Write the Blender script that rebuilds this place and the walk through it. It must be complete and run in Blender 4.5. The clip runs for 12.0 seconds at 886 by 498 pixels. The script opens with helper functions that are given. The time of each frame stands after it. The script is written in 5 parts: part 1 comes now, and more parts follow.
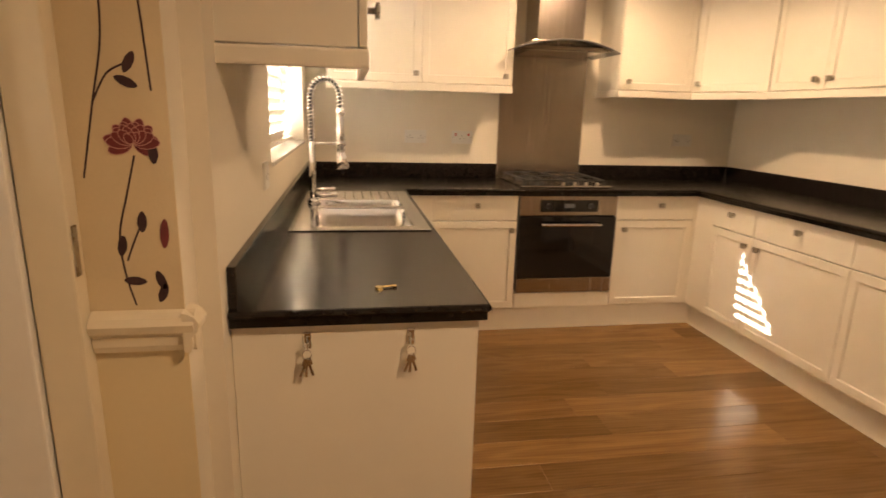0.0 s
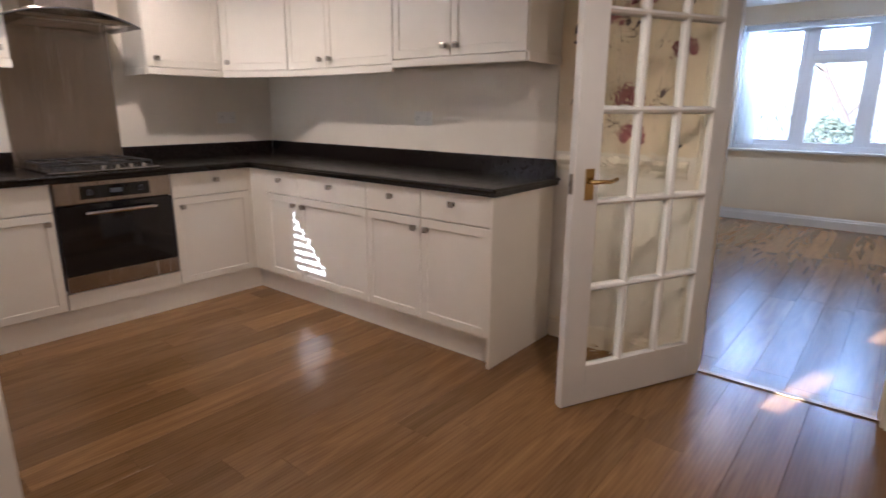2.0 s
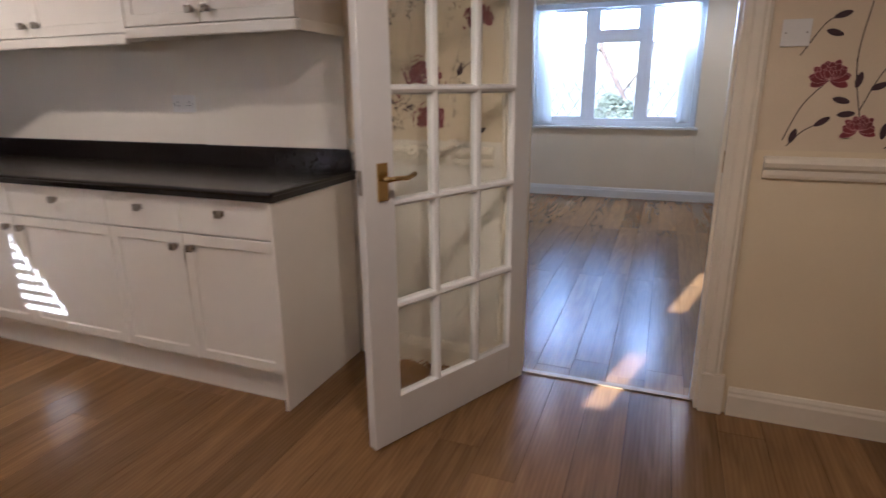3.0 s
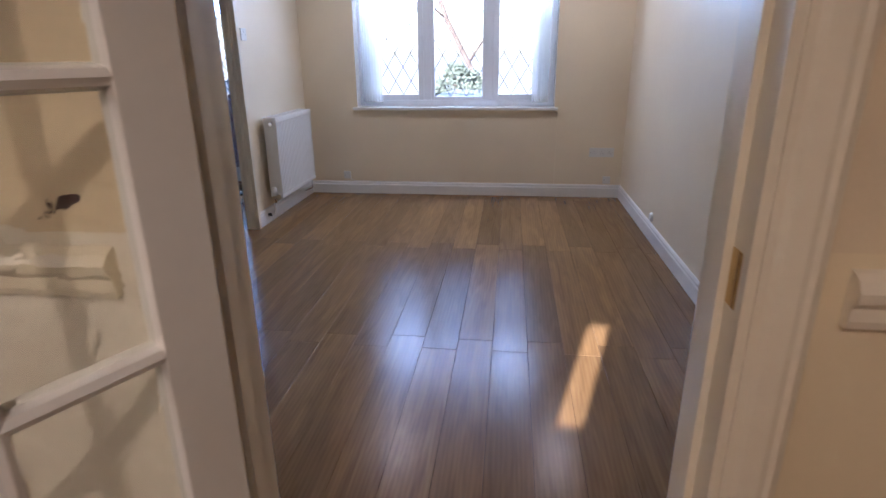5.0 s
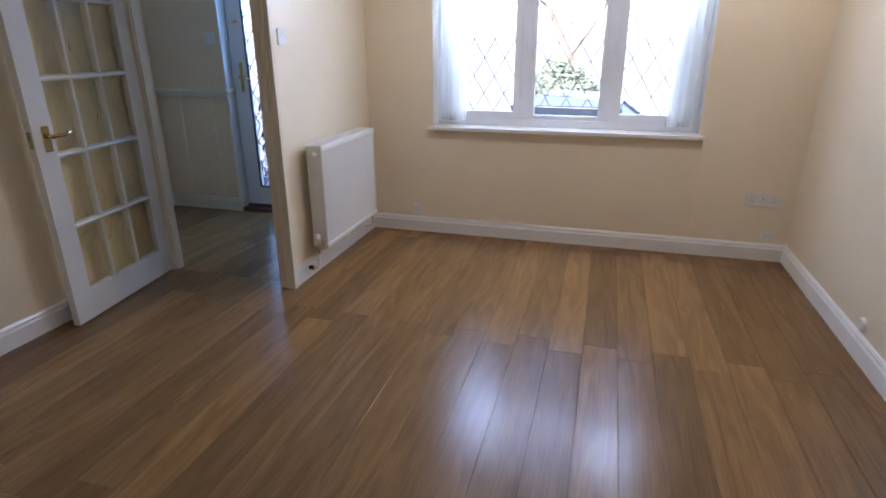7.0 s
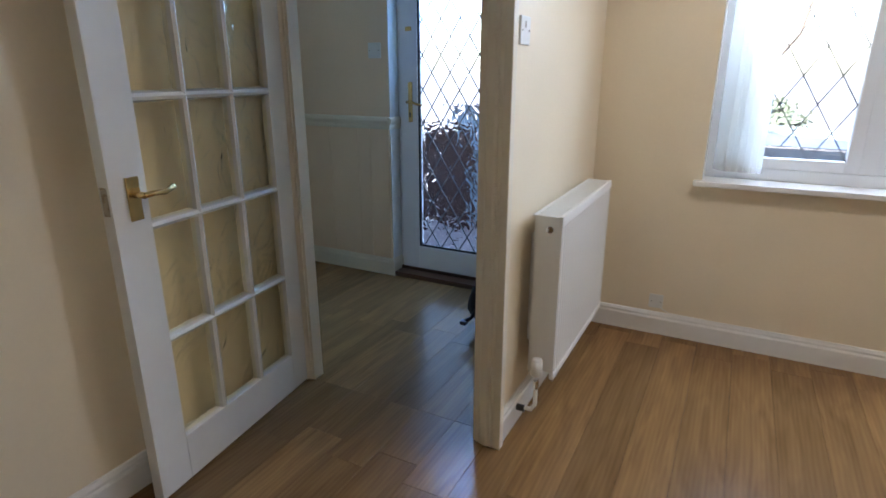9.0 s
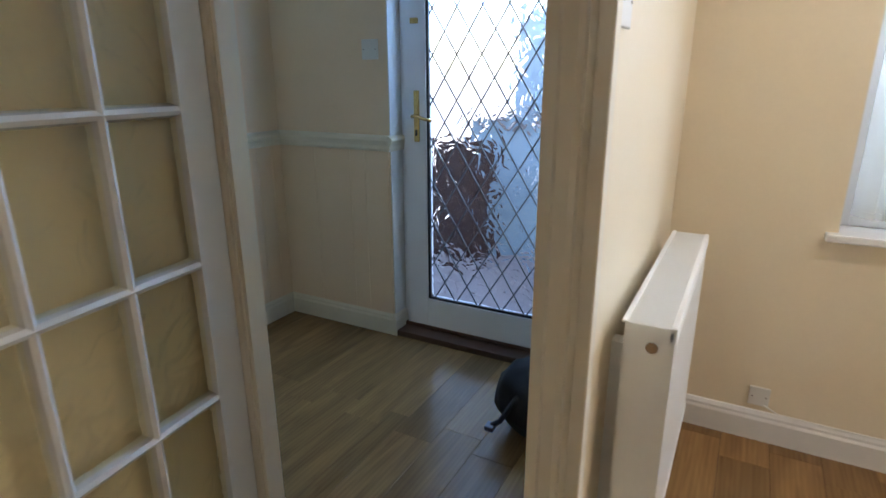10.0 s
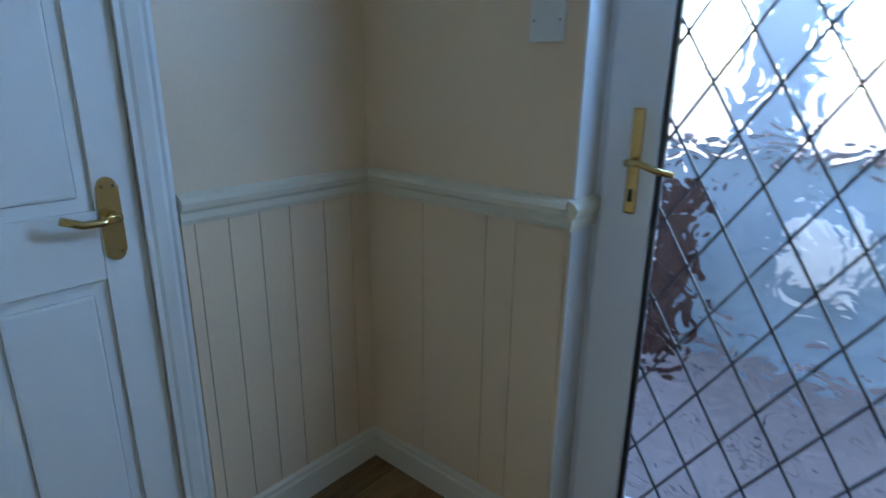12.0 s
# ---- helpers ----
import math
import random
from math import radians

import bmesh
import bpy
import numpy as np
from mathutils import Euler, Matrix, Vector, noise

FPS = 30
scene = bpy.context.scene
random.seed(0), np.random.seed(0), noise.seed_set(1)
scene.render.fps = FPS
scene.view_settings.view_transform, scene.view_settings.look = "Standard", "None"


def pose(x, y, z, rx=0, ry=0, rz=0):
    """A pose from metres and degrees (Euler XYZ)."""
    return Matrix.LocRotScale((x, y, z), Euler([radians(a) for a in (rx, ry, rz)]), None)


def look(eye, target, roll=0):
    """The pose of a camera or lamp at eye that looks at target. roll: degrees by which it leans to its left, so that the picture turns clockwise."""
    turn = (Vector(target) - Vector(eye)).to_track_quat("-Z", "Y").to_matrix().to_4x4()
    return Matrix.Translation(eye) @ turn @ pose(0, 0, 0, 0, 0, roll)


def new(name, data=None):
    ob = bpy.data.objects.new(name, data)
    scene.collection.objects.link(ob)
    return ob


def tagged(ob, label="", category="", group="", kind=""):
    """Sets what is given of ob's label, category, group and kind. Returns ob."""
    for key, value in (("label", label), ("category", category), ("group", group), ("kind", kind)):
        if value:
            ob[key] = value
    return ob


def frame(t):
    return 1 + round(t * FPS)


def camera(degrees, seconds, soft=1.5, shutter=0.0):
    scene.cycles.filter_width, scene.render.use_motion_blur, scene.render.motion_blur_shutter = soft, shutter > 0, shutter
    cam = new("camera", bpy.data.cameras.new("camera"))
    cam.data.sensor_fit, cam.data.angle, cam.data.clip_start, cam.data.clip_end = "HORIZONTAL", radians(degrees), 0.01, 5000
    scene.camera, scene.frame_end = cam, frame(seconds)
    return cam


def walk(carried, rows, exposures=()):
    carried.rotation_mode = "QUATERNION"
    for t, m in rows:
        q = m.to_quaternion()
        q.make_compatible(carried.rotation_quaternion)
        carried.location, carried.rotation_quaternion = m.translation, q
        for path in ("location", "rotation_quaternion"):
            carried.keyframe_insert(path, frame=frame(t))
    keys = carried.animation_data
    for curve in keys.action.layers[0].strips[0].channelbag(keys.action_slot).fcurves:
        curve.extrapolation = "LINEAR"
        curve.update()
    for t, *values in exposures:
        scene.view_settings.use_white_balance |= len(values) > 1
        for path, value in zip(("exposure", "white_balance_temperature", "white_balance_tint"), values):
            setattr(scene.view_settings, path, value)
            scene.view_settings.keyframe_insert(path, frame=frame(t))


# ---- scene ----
cam = camera(76.6, 12.0, soft=1.5, shutter=0.3)
PATH = [
    (0, (-0.023, -0.065, 1.35), (0.307, 1.851, 0.878), 1.6),
    (0.5, (-0.092, -0.175, 1.358), (0.621, 1.639, 0.906), 1.3),
    (1, (-0.094, -0.259, 1.344), (0.912, 1.411, 0.899), 0.9),
    (1.5, (-0.062, -0.317, 1.306), (1.195, 1.172, 0.856), 0.6),
    (2, (0.025, -0.324, 1.283), (1.525, 0.905, 0.794), 0.3),
    (2.5, (0.245, -0.252, 1.308), (1.903, 0.729, 0.771), -0.1),
    (3, (0.509, -0.199, 1.28), (2.3, 0.502, 0.729), -0.5),
    (3.5, (0.928, -0.148, 1.304), (2.793, 0.303, 0.738), -0.8),
    (5.5, (2.451, -0.065, 1.297), (4.323, 0.139, 0.624), -0.3),
    (6, (2.794, 0.0, 1.383), (4.656, 0.199, 0.68), -0.3),
    (6.5, (3.041, 0.027, 1.387), (4.887, 0.344, 0.686), -0.3),
    (7, (3.368, 0.106, 1.42), (5.173, 0.623, 0.73), -0.2),
    (7.5, (3.648, 0.369, 1.372), (5.418, 1.023, 0.71), 0.0),
    (9.5, (4.865, 1.451, 1.324), (6.549, 2.357, 0.737), -0.1),
    (10, (5.254, 1.648, 1.331), (6.936, 2.561, 0.748), -0.2),
    (10.5, (5.546, 1.837, 1.314), (7.21, 2.784, 0.736), -0.2),
    (11, (5.846, 2.079, 1.316), (7.48, 3.083, 0.749), -0.0),
    (11.5, (6.162, 2.338, 1.326), (7.744, 3.42, 0.753), 0.1),
    (12, (6.379, 2.585, 1.335), (7.833, 3.827, 0.752), 0.6),
]
EXPOSURES = [(0.0, 3.0, 7900, 20), (0.8, 2.87, 6300, 19), (1.5, 2.77, 5300, 19), (2.5, 2.5, 4950, 20), (3.7, 2.35, 5150, 20), (5.3, 2.42, 5350, 25), (7.5, 2.66, 5750, 20), (9.5, 2.86, 6050, 15), (10.3, 3.08, 6450, 15), (11.0, 3.08, 6550, 15), (11.5, 2.96, 5900, 12), (12.0, 2.8, 6000, 13)]
walk(cam, [(t, look(eye, target, roll)) for t, eye, target, roll in PATH], EXPOSURES)

# ---- world, sun, exposure ----
SUN_HEAD, SUN_EL = radians(-15.0), radians(20.5)
world = bpy.data.worlds.new("world")
scene.world = world
world.use_nodes = True
wn = world.node_tree.nodes
sky = wn.new("ShaderNodeTexSky")
sky.sky_type = "NISHITA"
sky.sun_disc = False
sky.sun_elevation = SUN_EL
sky.sun_rotation = radians(270 + 15)
sky.air_density, sky.dust_density = 1.0, 1.6
world.node_tree.links.new(sky.outputs[0], wn["Background"].inputs[0])
wn["Background"].inputs[1].default_value = 0.15
sun = new("sun", bpy.data.lights.new("sun", "SUN"))
sun.data.energy, sun.data.angle, sun.data.color = 5.0, radians(0.4), (1.0, 0.98, 0.94)
sun_way = Vector((math.cos(SUN_HEAD) * math.cos(SUN_EL), math.sin(SUN_HEAD) * math.cos(SUN_EL), -math.sin(SUN_EL)))
sun.matrix_world = look((-6, 4, 5), Vector((-6, 4, 5)) + sun_way)


def area_lamp(name, eye, target, w, h, watts, colour):
    ob = new(name, bpy.data.lights.new(name, "AREA"))
    ob.data.shape, ob.data.size, ob.data.size_y = "RECTANGLE", w, h
    ob.data.energy, ob.data.color = watts, colour
    ob.matrix_world = look(eye, target)
    return ob


# sky light in the openings
area_lamp("window_sky", (7.74, 0.42, 1.98), (5.2, 0.95, 1.25), 1.65, 0.40, 9.5, (0.64, 0.80, 1.0))
area_lamp("door_sky", (7.84, 2.72, 1.80), (6.2, 3.9, 1.05), 0.62, 0.25, 2.5, (0.25, 0.52, 1.0))
area_lamp("kitchen_window_sky", (-0.56, 2.65, 1.55), (2.0, 2.65, 1.2), 1.3, 0.8, 1.3, (1.0, 0.95, 0.9))
# recessed ceiling lamps, kitchen and living room
DOWNLIGHTS = [(1.42, 2.72, 9.6, 0.52), (1.05, -0.10, 11.0, 0.52), (6.60, 0.92, 3.3, 0.80), (6.60, -0.62, 3.3, 0.80), (4.30, 0.92, 0.5, 0.80)]
for dx, dy, watts, blue in DOWNLIGHTS:
    bulb = new("downlight_bulb", bpy.data.lights.new("downlight_bulb", "SPOT"))
    bulb.data.energy, bulb.data.color, bulb.data.shadow_soft_size = watts, (1.0, 0.5 + 0.5 * blue, blue), 0.03
    bulb.data.spot_size, bulb.data.spot_blend = radians(162), 0.6
    bulb.location = (dx, dy, 2.37)


# ---- materials ----
def material(name, colour, rough=0.5, metal=0.0, vary=0.06, scale=6.0, bump=0.0, bump_scale=60.0, coat=0.0, spread=0.0, stretch=(1, 1, 1), spec=0.5):
    m = bpy.data.materials.new(name)
    m.use_nodes = True
    n, l = m.node_tree.nodes, m.node_tree.links
    b = n["Principled BSDF"]
    b.inputs["Metallic"].default_value = metal
    b.inputs["Specular IOR Level"].default_value = spec
    b.inputs["Coat Weight"].default_value = coat
    co = n.new("ShaderNodeTexCoord")
    mp = n.new("ShaderNodeMapping")
    mp.inputs["Scale"].default_value = stretch
    l.new(co.outputs["Object"], mp.inputs["Vector"])
    big = n.new("ShaderNodeTexNoise")
    big.inputs["Scale"].default_value, big.inputs["Detail"].default_value = scale, 4.0
    fine = n.new("ShaderNodeTexNoise")
    fine.inputs["Scale"].default_value, fine.inputs["Detail"].default_value = bump_scale, 3.0
    for t in (big, fine):
        l.new(mp.outputs[0], t.inputs["Vector"])
    mixn = n.new("ShaderNodeMath")
    mixn.operation = "MULTIPLY_ADD"
    l.new(fine.outputs["Fac"], mixn.inputs[0])
    mixn.inputs[1].default_value = 0.35
    l.new(big.outputs["Fac"], mixn.inputs[2])
    ramp = n.new("ShaderNodeValToRGB")
    lo, hi = ramp.color_ramp.elements
    lo.position, hi.position = 0.40, 0.95
    lo.color = (*[max(0.0, c * (1 - vary)) for c in colour], 1)
    hi.color = (*[min(1.0, c * (1 + vary)) for c in colour], 1)
    l.new(mixn.outputs[0], ramp.inputs[0])
    out = ramp.outputs[0]
    if spread:
        info = n.new("ShaderNodeObjectInfo")
        hsv = n.new("ShaderNodeHueSaturation")
        mr = n.new("ShaderNodeMapRange")
        mr.inputs["To Min"].default_value, mr.inputs["To Max"].default_value = 1 - spread, 1 + spread
        l.new(info.outputs["Random"], mr.inputs["Value"])
        l.new(mr.outputs[0], hsv.inputs["Value"])
        l.new(out, hsv.inputs["Color"])
        out = hsv.outputs[0]
    l.new(out, b.inputs["Base Color"])
    rr = n.new("ShaderNodeMapRange")
    rr.inputs["To Min"].default_value, rr.inputs["To Max"].default_value = max(0.02, rough * 0.85), min(1.0, rough * 1.15)
    l.new(big.outputs["Fac"], rr.inputs["Value"])
    l.new(rr.outputs[0], b.inputs["Roughness"])
    if bump:
        bp = n.new("ShaderNodeBump")
        bp.inputs["Strength"].default_value, bp.inputs["Distance"].default_value = bump, 0.004
        l.new(fine.outputs["Fac"], bp.inputs["Height"])
        l.new(bp.outputs[0], b.inputs["Normal"])
    return m


def plank_material(name, dark, light, rough):
    m = bpy.data.materials.new(name)
    m.use_nodes = True
    n, l = m.node_tree.nodes, m.node_tree.links
    b = n["Principled BSDF"]
    co, info = n.new("ShaderNodeTexCoord"), n.new("ShaderNodeObjectInfo")
    off = n.new("ShaderNodeVectorMath")
    off.operation = "MULTIPLY_ADD"
    comb = n.new("ShaderNodeCombineXYZ")
    for i in range(3):
        l.new(info.outputs["Random"], comb.inputs[i])
    off.inputs[1].default_value = (17, 31, 7)
    l.new(comb.outputs[0], off.inputs[0])
    l.new(co.outputs["Object"], off.inputs[2])
    mp = n.new("ShaderNodeMapping")
    mp.inputs["Scale"].default_value = (0.8, 7.0, 1.0)
    l.new(off.outputs[0], mp.inputs[0])
    grain = n.new("ShaderNodeTexNoise")
    grain.inputs["Scale"].default_value, grain.inputs["Detail"].default_value, grain.inputs["Distortion"].default_value = 2.2, 6.0, 1.6
    l.new(mp.outputs[0], grain.inputs["Vector"])
    mp2 = n.new("ShaderNodeMapping")
    mp2.inputs["Scale"].default_value = (2.0, 45.0, 1.0)
    l.new(off.outputs[0], mp2.inputs[0])
    fine = n.new("ShaderNodeTexNoise")
    fine.inputs["Scale"].default_value, fine.inputs["Detail"].default_value = 3.0, 4.0
    l.new(mp2.outputs[0], fine.inputs["Vector"])
    wave = n.new("ShaderNodeTexWave")
    wave.wave_type, wave.rings_direction = "RINGS", "Z"
    wave.inputs["Scale"].default_value, wave.inputs["Distortion"].default_value, wave.inputs["Detail"].default_value = 2.6, 5.0, 3.0
    l.new(mp.outputs[0], wave.inputs["Vector"])
    a = n.new("ShaderNodeMath")
    a.operation = "MULTIPLY_ADD"
    a.inputs[1].default_value = 0.12
    l.new(wave.outputs["Fac"], a.inputs[0])
    l.new(grain.outputs["Fac"], a.inputs[2])
    c = n.new("ShaderNodeMath")
    c.operation = "MULTIPLY_ADD"
    c.inputs[1].default_value = 0.10
    l.new(fine.outputs["Fac"], c.inputs[0])
    l.new(a.outputs[0], c.inputs[2])
    ramp = n.new("ShaderNodeValToRGB")
    ramp.color_ramp.elements[0].position, ramp.color_ramp.elements[1].position = 0.22, 1.0
    ramp.color_ramp.elements[0].color, ramp.color_ramp.elements[1].color = (*dark, 1), (*light, 1)
    l.new(c.outputs[0], ramp.inputs[0])
    hsv, mr = n.new("ShaderNodeHueSaturation"), n.new("ShaderNodeMapRange")
    mr.inputs["To Min"].default_value, mr.inputs["To Max"].default_value = 0.76, 1.20
    l.new(info.outputs["Random"], mr.inputs["Value"])
    l.new(mr.outputs[0], hsv.inputs["Value"])
    l.new(ramp.outputs[0], hsv.inputs["Color"])
    l.new(hsv.outputs[0], b.inputs["Base Color"])
    r2 = n.new("ShaderNodeMapRange")
    r2.inputs["To Min"].default_value, r2.inputs["To Max"].default_value = rough * 0.85, rough * 1.2
    l.new(grain.outputs["Fac"], r2.inputs["Value"])
    l.new(r2.outputs[0], b.inputs["Roughness"])
    b.inputs["Specular IOR Level"].default_value = 0.26
    bp = n.new("ShaderNodeBump")
    bp.inputs["Strength"].default_value, bp.inputs["Distance"].default_value = 0.04, 0.0015
    l.new(c.outputs[0], bp.inputs["Height"])
    l.new(bp.outputs[0], b.inputs["Normal"])
    return m


def glass_material(name, colour, rough, bump=0.0, scale=20.0):
    """Pane: mostly straight-through, with a glossy face; relief where the pane is patterned."""
    m = bpy.data.materials.new(name)
    m.use_nodes = True
    n, l = m.node_tree.nodes, m.node_tree.links
    b = n["Principled BSDF"]
    b.inputs["Base Color"].default_value = (*colour, 1)
    b.inputs["Roughness"].default_value = rough
    b.inputs["Transmission Weight"].default_value = 1.0
    b.inputs["IOR"].default_value = 1.45
    if bump:
        co = n.new("ShaderNodeTexCoord")
        no = n.new("ShaderNodeTexNoise")
        no.inputs["Scale"].default_value, no.inputs["Detail"].default_value, no.inputs["Distortion"].default_value = scale, 1.5, 1.2
        l.new(co.outputs["Object"], no.inputs["Vector"])
        bp = n.new("ShaderNodeBump")
        bp.inputs["Strength"].default_value, bp.inputs["Distance"].default_value = bump, 0.03
        l.new(no.outputs["Fac"], bp.inputs["Height"])
        l.new(bp.outputs[0], b.inputs["Normal"])
    return m


CREAM_UNIT = material("cream_unit", (0.80, 0.75, 0.64), 0.36, vary=0.015, scale=9)
CREAM_WALL = material("cream_wall", (0.80, 0.69, 0.50), 0.38, vary=0.04, scale=2.2, bump=0.10, bump_scale=70)
KITCHEN_WALL = material("kitchen_wall", (0.76, 0.70, 0.58), 0.55, vary=0.03, scale=2.5, bump=0.08, bump_scale=80)
PAPER = material("wallpaper", (0.68, 0.56, 0.37), 0.6, vary=0.05, scale=4, bump=0.12, bump_scale=120)
PANEL = material("dado_panel", (0.73, 0.61, 0.39), 0.45, vary=0.03, scale=3, bump=0.06, bump_scale=70)
HALL_PAINT = material("hall_paint", (0.80, 0.61, 0.40), 0.5, vary=0.04, scale=2.4, bump=0.08, bump_scale=75)
WHITE_GLOSS = material("white_gloss", (0.78, 0.76, 0.71), 0.22, vary=0.03, scale=5, bump=0.04, bump_scale=40)
CREAM_GLOSS = material("cream_gloss", (0.74, 0.66, 0.50), 0.3, vary=0.03, scale=5, bump=0.04, bump_scale=40)
WHITE_DOOR = material("white_door_paint", (0.76, 0.74, 0.68), 0.25, vary=0.03, scale=6, bump=0.05, bump_scale=35)
UPVC = material("white_upvc", (0.80, 0.82, 0.84), 0.3, vary=0.02, scale=4)
RAD_WHITE = material("radiator_enamel", (0.78, 0.76, 0.70), 0.45, vary=0.015, scale=4)
PLASTIC = material("white_plastic", (0.74, 0.72, 0.66), 0.35, vary=0.02, scale=8)
PLASTER = material("ceiling_white", (0.80, 0.78, 0.74), 0.8, vary=0.02, scale=3, bump=0.1, bump_scale=90)
WORKTOP = material("black_worktop", (0.012, 0.009, 0.0075), 0.20, vary=0.4, scale=30, bump=0.04, bump_scale=140, spec=0.35)
STEEL = material("brushed_steel", (0.42, 0.37, 0.32), 0.26, metal=1.0, vary=0.12, scale=3, bump=0.05, bump_scale=60, stretch=(40, 40, 0.8))
POLISHED = material("polished_steel", (0.66, 0.64, 0.62), 0.16, metal=1.0, vary=0.06, scale=8)
CHROME = material("chrome", (0.80, 0.80, 0.80), 0.06, metal=1.0, vary=0.03, scale=8)
PEWTER = material("pewter", (0.36, 0.32, 0.26), 0.28, metal=1.0, vary=0.2, scale=30)
BRASS = material("brass", (0.62, 0.44, 0.18), 0.25, metal=1.0, vary=0.12, scale=25)
BLACK_GLASS = material("black_glass", (0.010, 0.010, 0.011), 0.06, vary=0.1, scale=5)
IRON = material("cast_iron", (0.025, 0.024, 0.023), 0.55, vary=0.2, scale=40, bump=0.2)
BLACK_PLASTIC = material("black_plastic", (0.02, 0.02, 0.022), 0.35, vary=0.1, scale=10)
FABRIC = material("black_fabric", (0.012, 0.012, 0.014), 0.85, vary=0.3, scale=20, bump=0.4, bump_scale=160)
DARK_WOOD = material("stained_sill", (0.10, 0.045, 0.025), 0.35, vary=0.25, scale=8, bump=0.1, stretch=(1, 0.15, 1))
UNDERLAY = material("joint_dark", (0.05, 0.03, 0.018), 0.8, vary=0.1, scale=10)
LEAD = material("lead", (0.12, 0.13, 0.14), 0.5, metal=0.3, vary=0.15, scale=30)
VANE = material("blind_vane", (0.90, 0.90, 0.87), 0.7, vary=0.03, scale=8)
vn = VANE.node_tree.nodes
tl, mx = vn.new("ShaderNodeBsdfTranslucent"), vn.new("ShaderNodeMixShader")
tl.inputs[0].default_value, mx.inputs[0].default_value = (0.96, 0.96, 0.93, 1), 0.8
VANE.node_tree.links.new(vn["Principled BSDF"].outputs[0], mx.inputs[1])
VANE.node_tree.links.new(tl.outputs[0], mx.inputs[2])
net, sheer = vn.new("ShaderNodeBsdfTransparent"), vn.new("ShaderNodeMixShader")
sheer.inputs[0].default_value = 0.6
VANE.node_tree.links.new(mx.outputs[0], sheer.inputs[1])
VANE.node_tree.links.new(net.outputs[0], sheer.inputs[2])
VANE.node_tree.links.new(sheer.outputs[0], vn["Material Output"].inputs[0])
SLAT = material("blind_slat", (0.82, 0.78, 0.70), 0.4, vary=0.03, scale=8)
RED = material("petal_red", (0.18, 0.026, 0.032), 0.6, vary=0.35, scale=18)
PINK = material("petal_line", (0.50, 0.25, 0.22), 0.6, vary=0.1, scale=18)
PLUM = material("leaf_plum", (0.045, 0.018, 0.022), 0.6, vary=0.3, scale=30)
GREY_INK = material("grey_mark", (0.35, 0.33, 0.30), 0.6, vary=0.05)
RED_MARK = material("red_mark", (0.55, 0.06, 0.04), 0.4, vary=0.05)
PAVING = material("pink_paving", (0.20, 0.172, 0.178), 0.8, vary=0.15, scale=3, bump=0.2)
TARMAC = material("pale_drive", (0.30, 0.29, 0.28), 0.9, vary=0.2, scale=5, bump=0.3)
BROWN = material("brown_timber", (0.040, 0.012, 0.011), 0.7, vary=0.3, scale=6, bump=0.2, stretch=(1, 1, 0.2))
RENDERED = material("pale_render", (0.28, 0.39, 0.50), 0.85, vary=0.06, scale=3, bump=0.2)
CAR_PAINT = material("pale_car_paint", (0.50, 0.56, 0.64), 0.15, vary=0.03, coat=0.6)
CAR_GLASS = material("tinted_car_glass", (0.13, 0.15, 0.17), 0.05, vary=0.05)
RUBBER = material("rubber", (0.02, 0.02, 0.02), 0.8, vary=0.2, scale=20)
FOLIAGE = material("foliage", (0.11, 0.13, 0.085), 0.7, vary=0.5, scale=12)
BARK = material("bark", (0.10, 0.075, 0.055), 0.9, vary=0.3, scale=14, bump=0.4)
ROOF_TILE = material("roof_tile", (0.20, 0.10, 0.07), 0.8, vary=0.2, scale=8, bump=0.3)
CLEAR = glass_material("clear_glass", (1, 1, 1), 0.0)
WAVY = glass_material("wavy_glass", (0.86, 0.88, 0.83), 0.02, bump=0.26, scale=14)
# Cream tint puts the warm bounced light behind door_2 into the glass colour.
WARM_LIT_GLASS = glass_material("warm_lit_wavy_glass", (1.0, 0.97, 0.78), 0.03, bump=0.34, scale=11)
# White for the box that imitates a bright spot beyond the front door.
SPOT_WHITE = material("bright_spot_white", (0.74, 0.77, 0.80), 0.4, vary=0.05, scale=4)
FROST = glass_material("stippled_glass", (0.94, 0.97, 1.0), 0.02, bump=0.5, scale=11)
PLANKS = plank_material("oak_laminate", (0.142, 0.071, 0.026), (0.315, 0.178, 0.066), 0.22)


# ---- mesh helpers ----
def box(bm, x0, x1, y0, y1, z0, z1, bevel=0.0, m=None):
    r = bmesh.ops.create_cube(bm, size=1.0)
    vs = r["verts"]
    bmesh.ops.scale(bm, verts=vs, vec=(abs(x1 - x0), abs(y1 - y0), abs(z1 - z0)))
    bmesh.ops.translate(bm, verts=vs, vec=((x0 + x1) / 2, (y0 + y1) / 2, (z0 + z1) / 2))
    if bevel:
        es = list({e for v in vs for e in v.link_edges})
        r = bmesh.ops.bevel(bm, geom=es, offset=bevel, segments=2, profile=0.6, affect="EDGES")
        vs = list({v for f in r["faces"] for v in f.verts} | {v for v in vs if v.is_valid})
    if m is not None:
        bmesh.ops.transform(bm, matrix=m, verts=vs)
    return bm


def tube(bm, p, q, r, r2=None, seg=14):
    p, q = Vector(p), Vector(q)
    d = q - p
    m = Matrix.Translation((p + q) / 2) @ d.to_track_quat("Z", "Y").to_matrix().to_4x4()
    bmesh.ops.create_cone(bm, cap_ends=True, segments=seg, radius1=r, radius2=r if r2 is None else r2, depth=d.length, matrix=m)
    return bm


def ball(bm, c, r, squash=(1, 1, 1), seg=14):
    bmesh.ops.create_uvsphere(bm, u_segments=seg, v_segments=8, radius=r, matrix=Matrix.Translation(c) @ Matrix.Diagonal((*squash, 1)))
    return bm


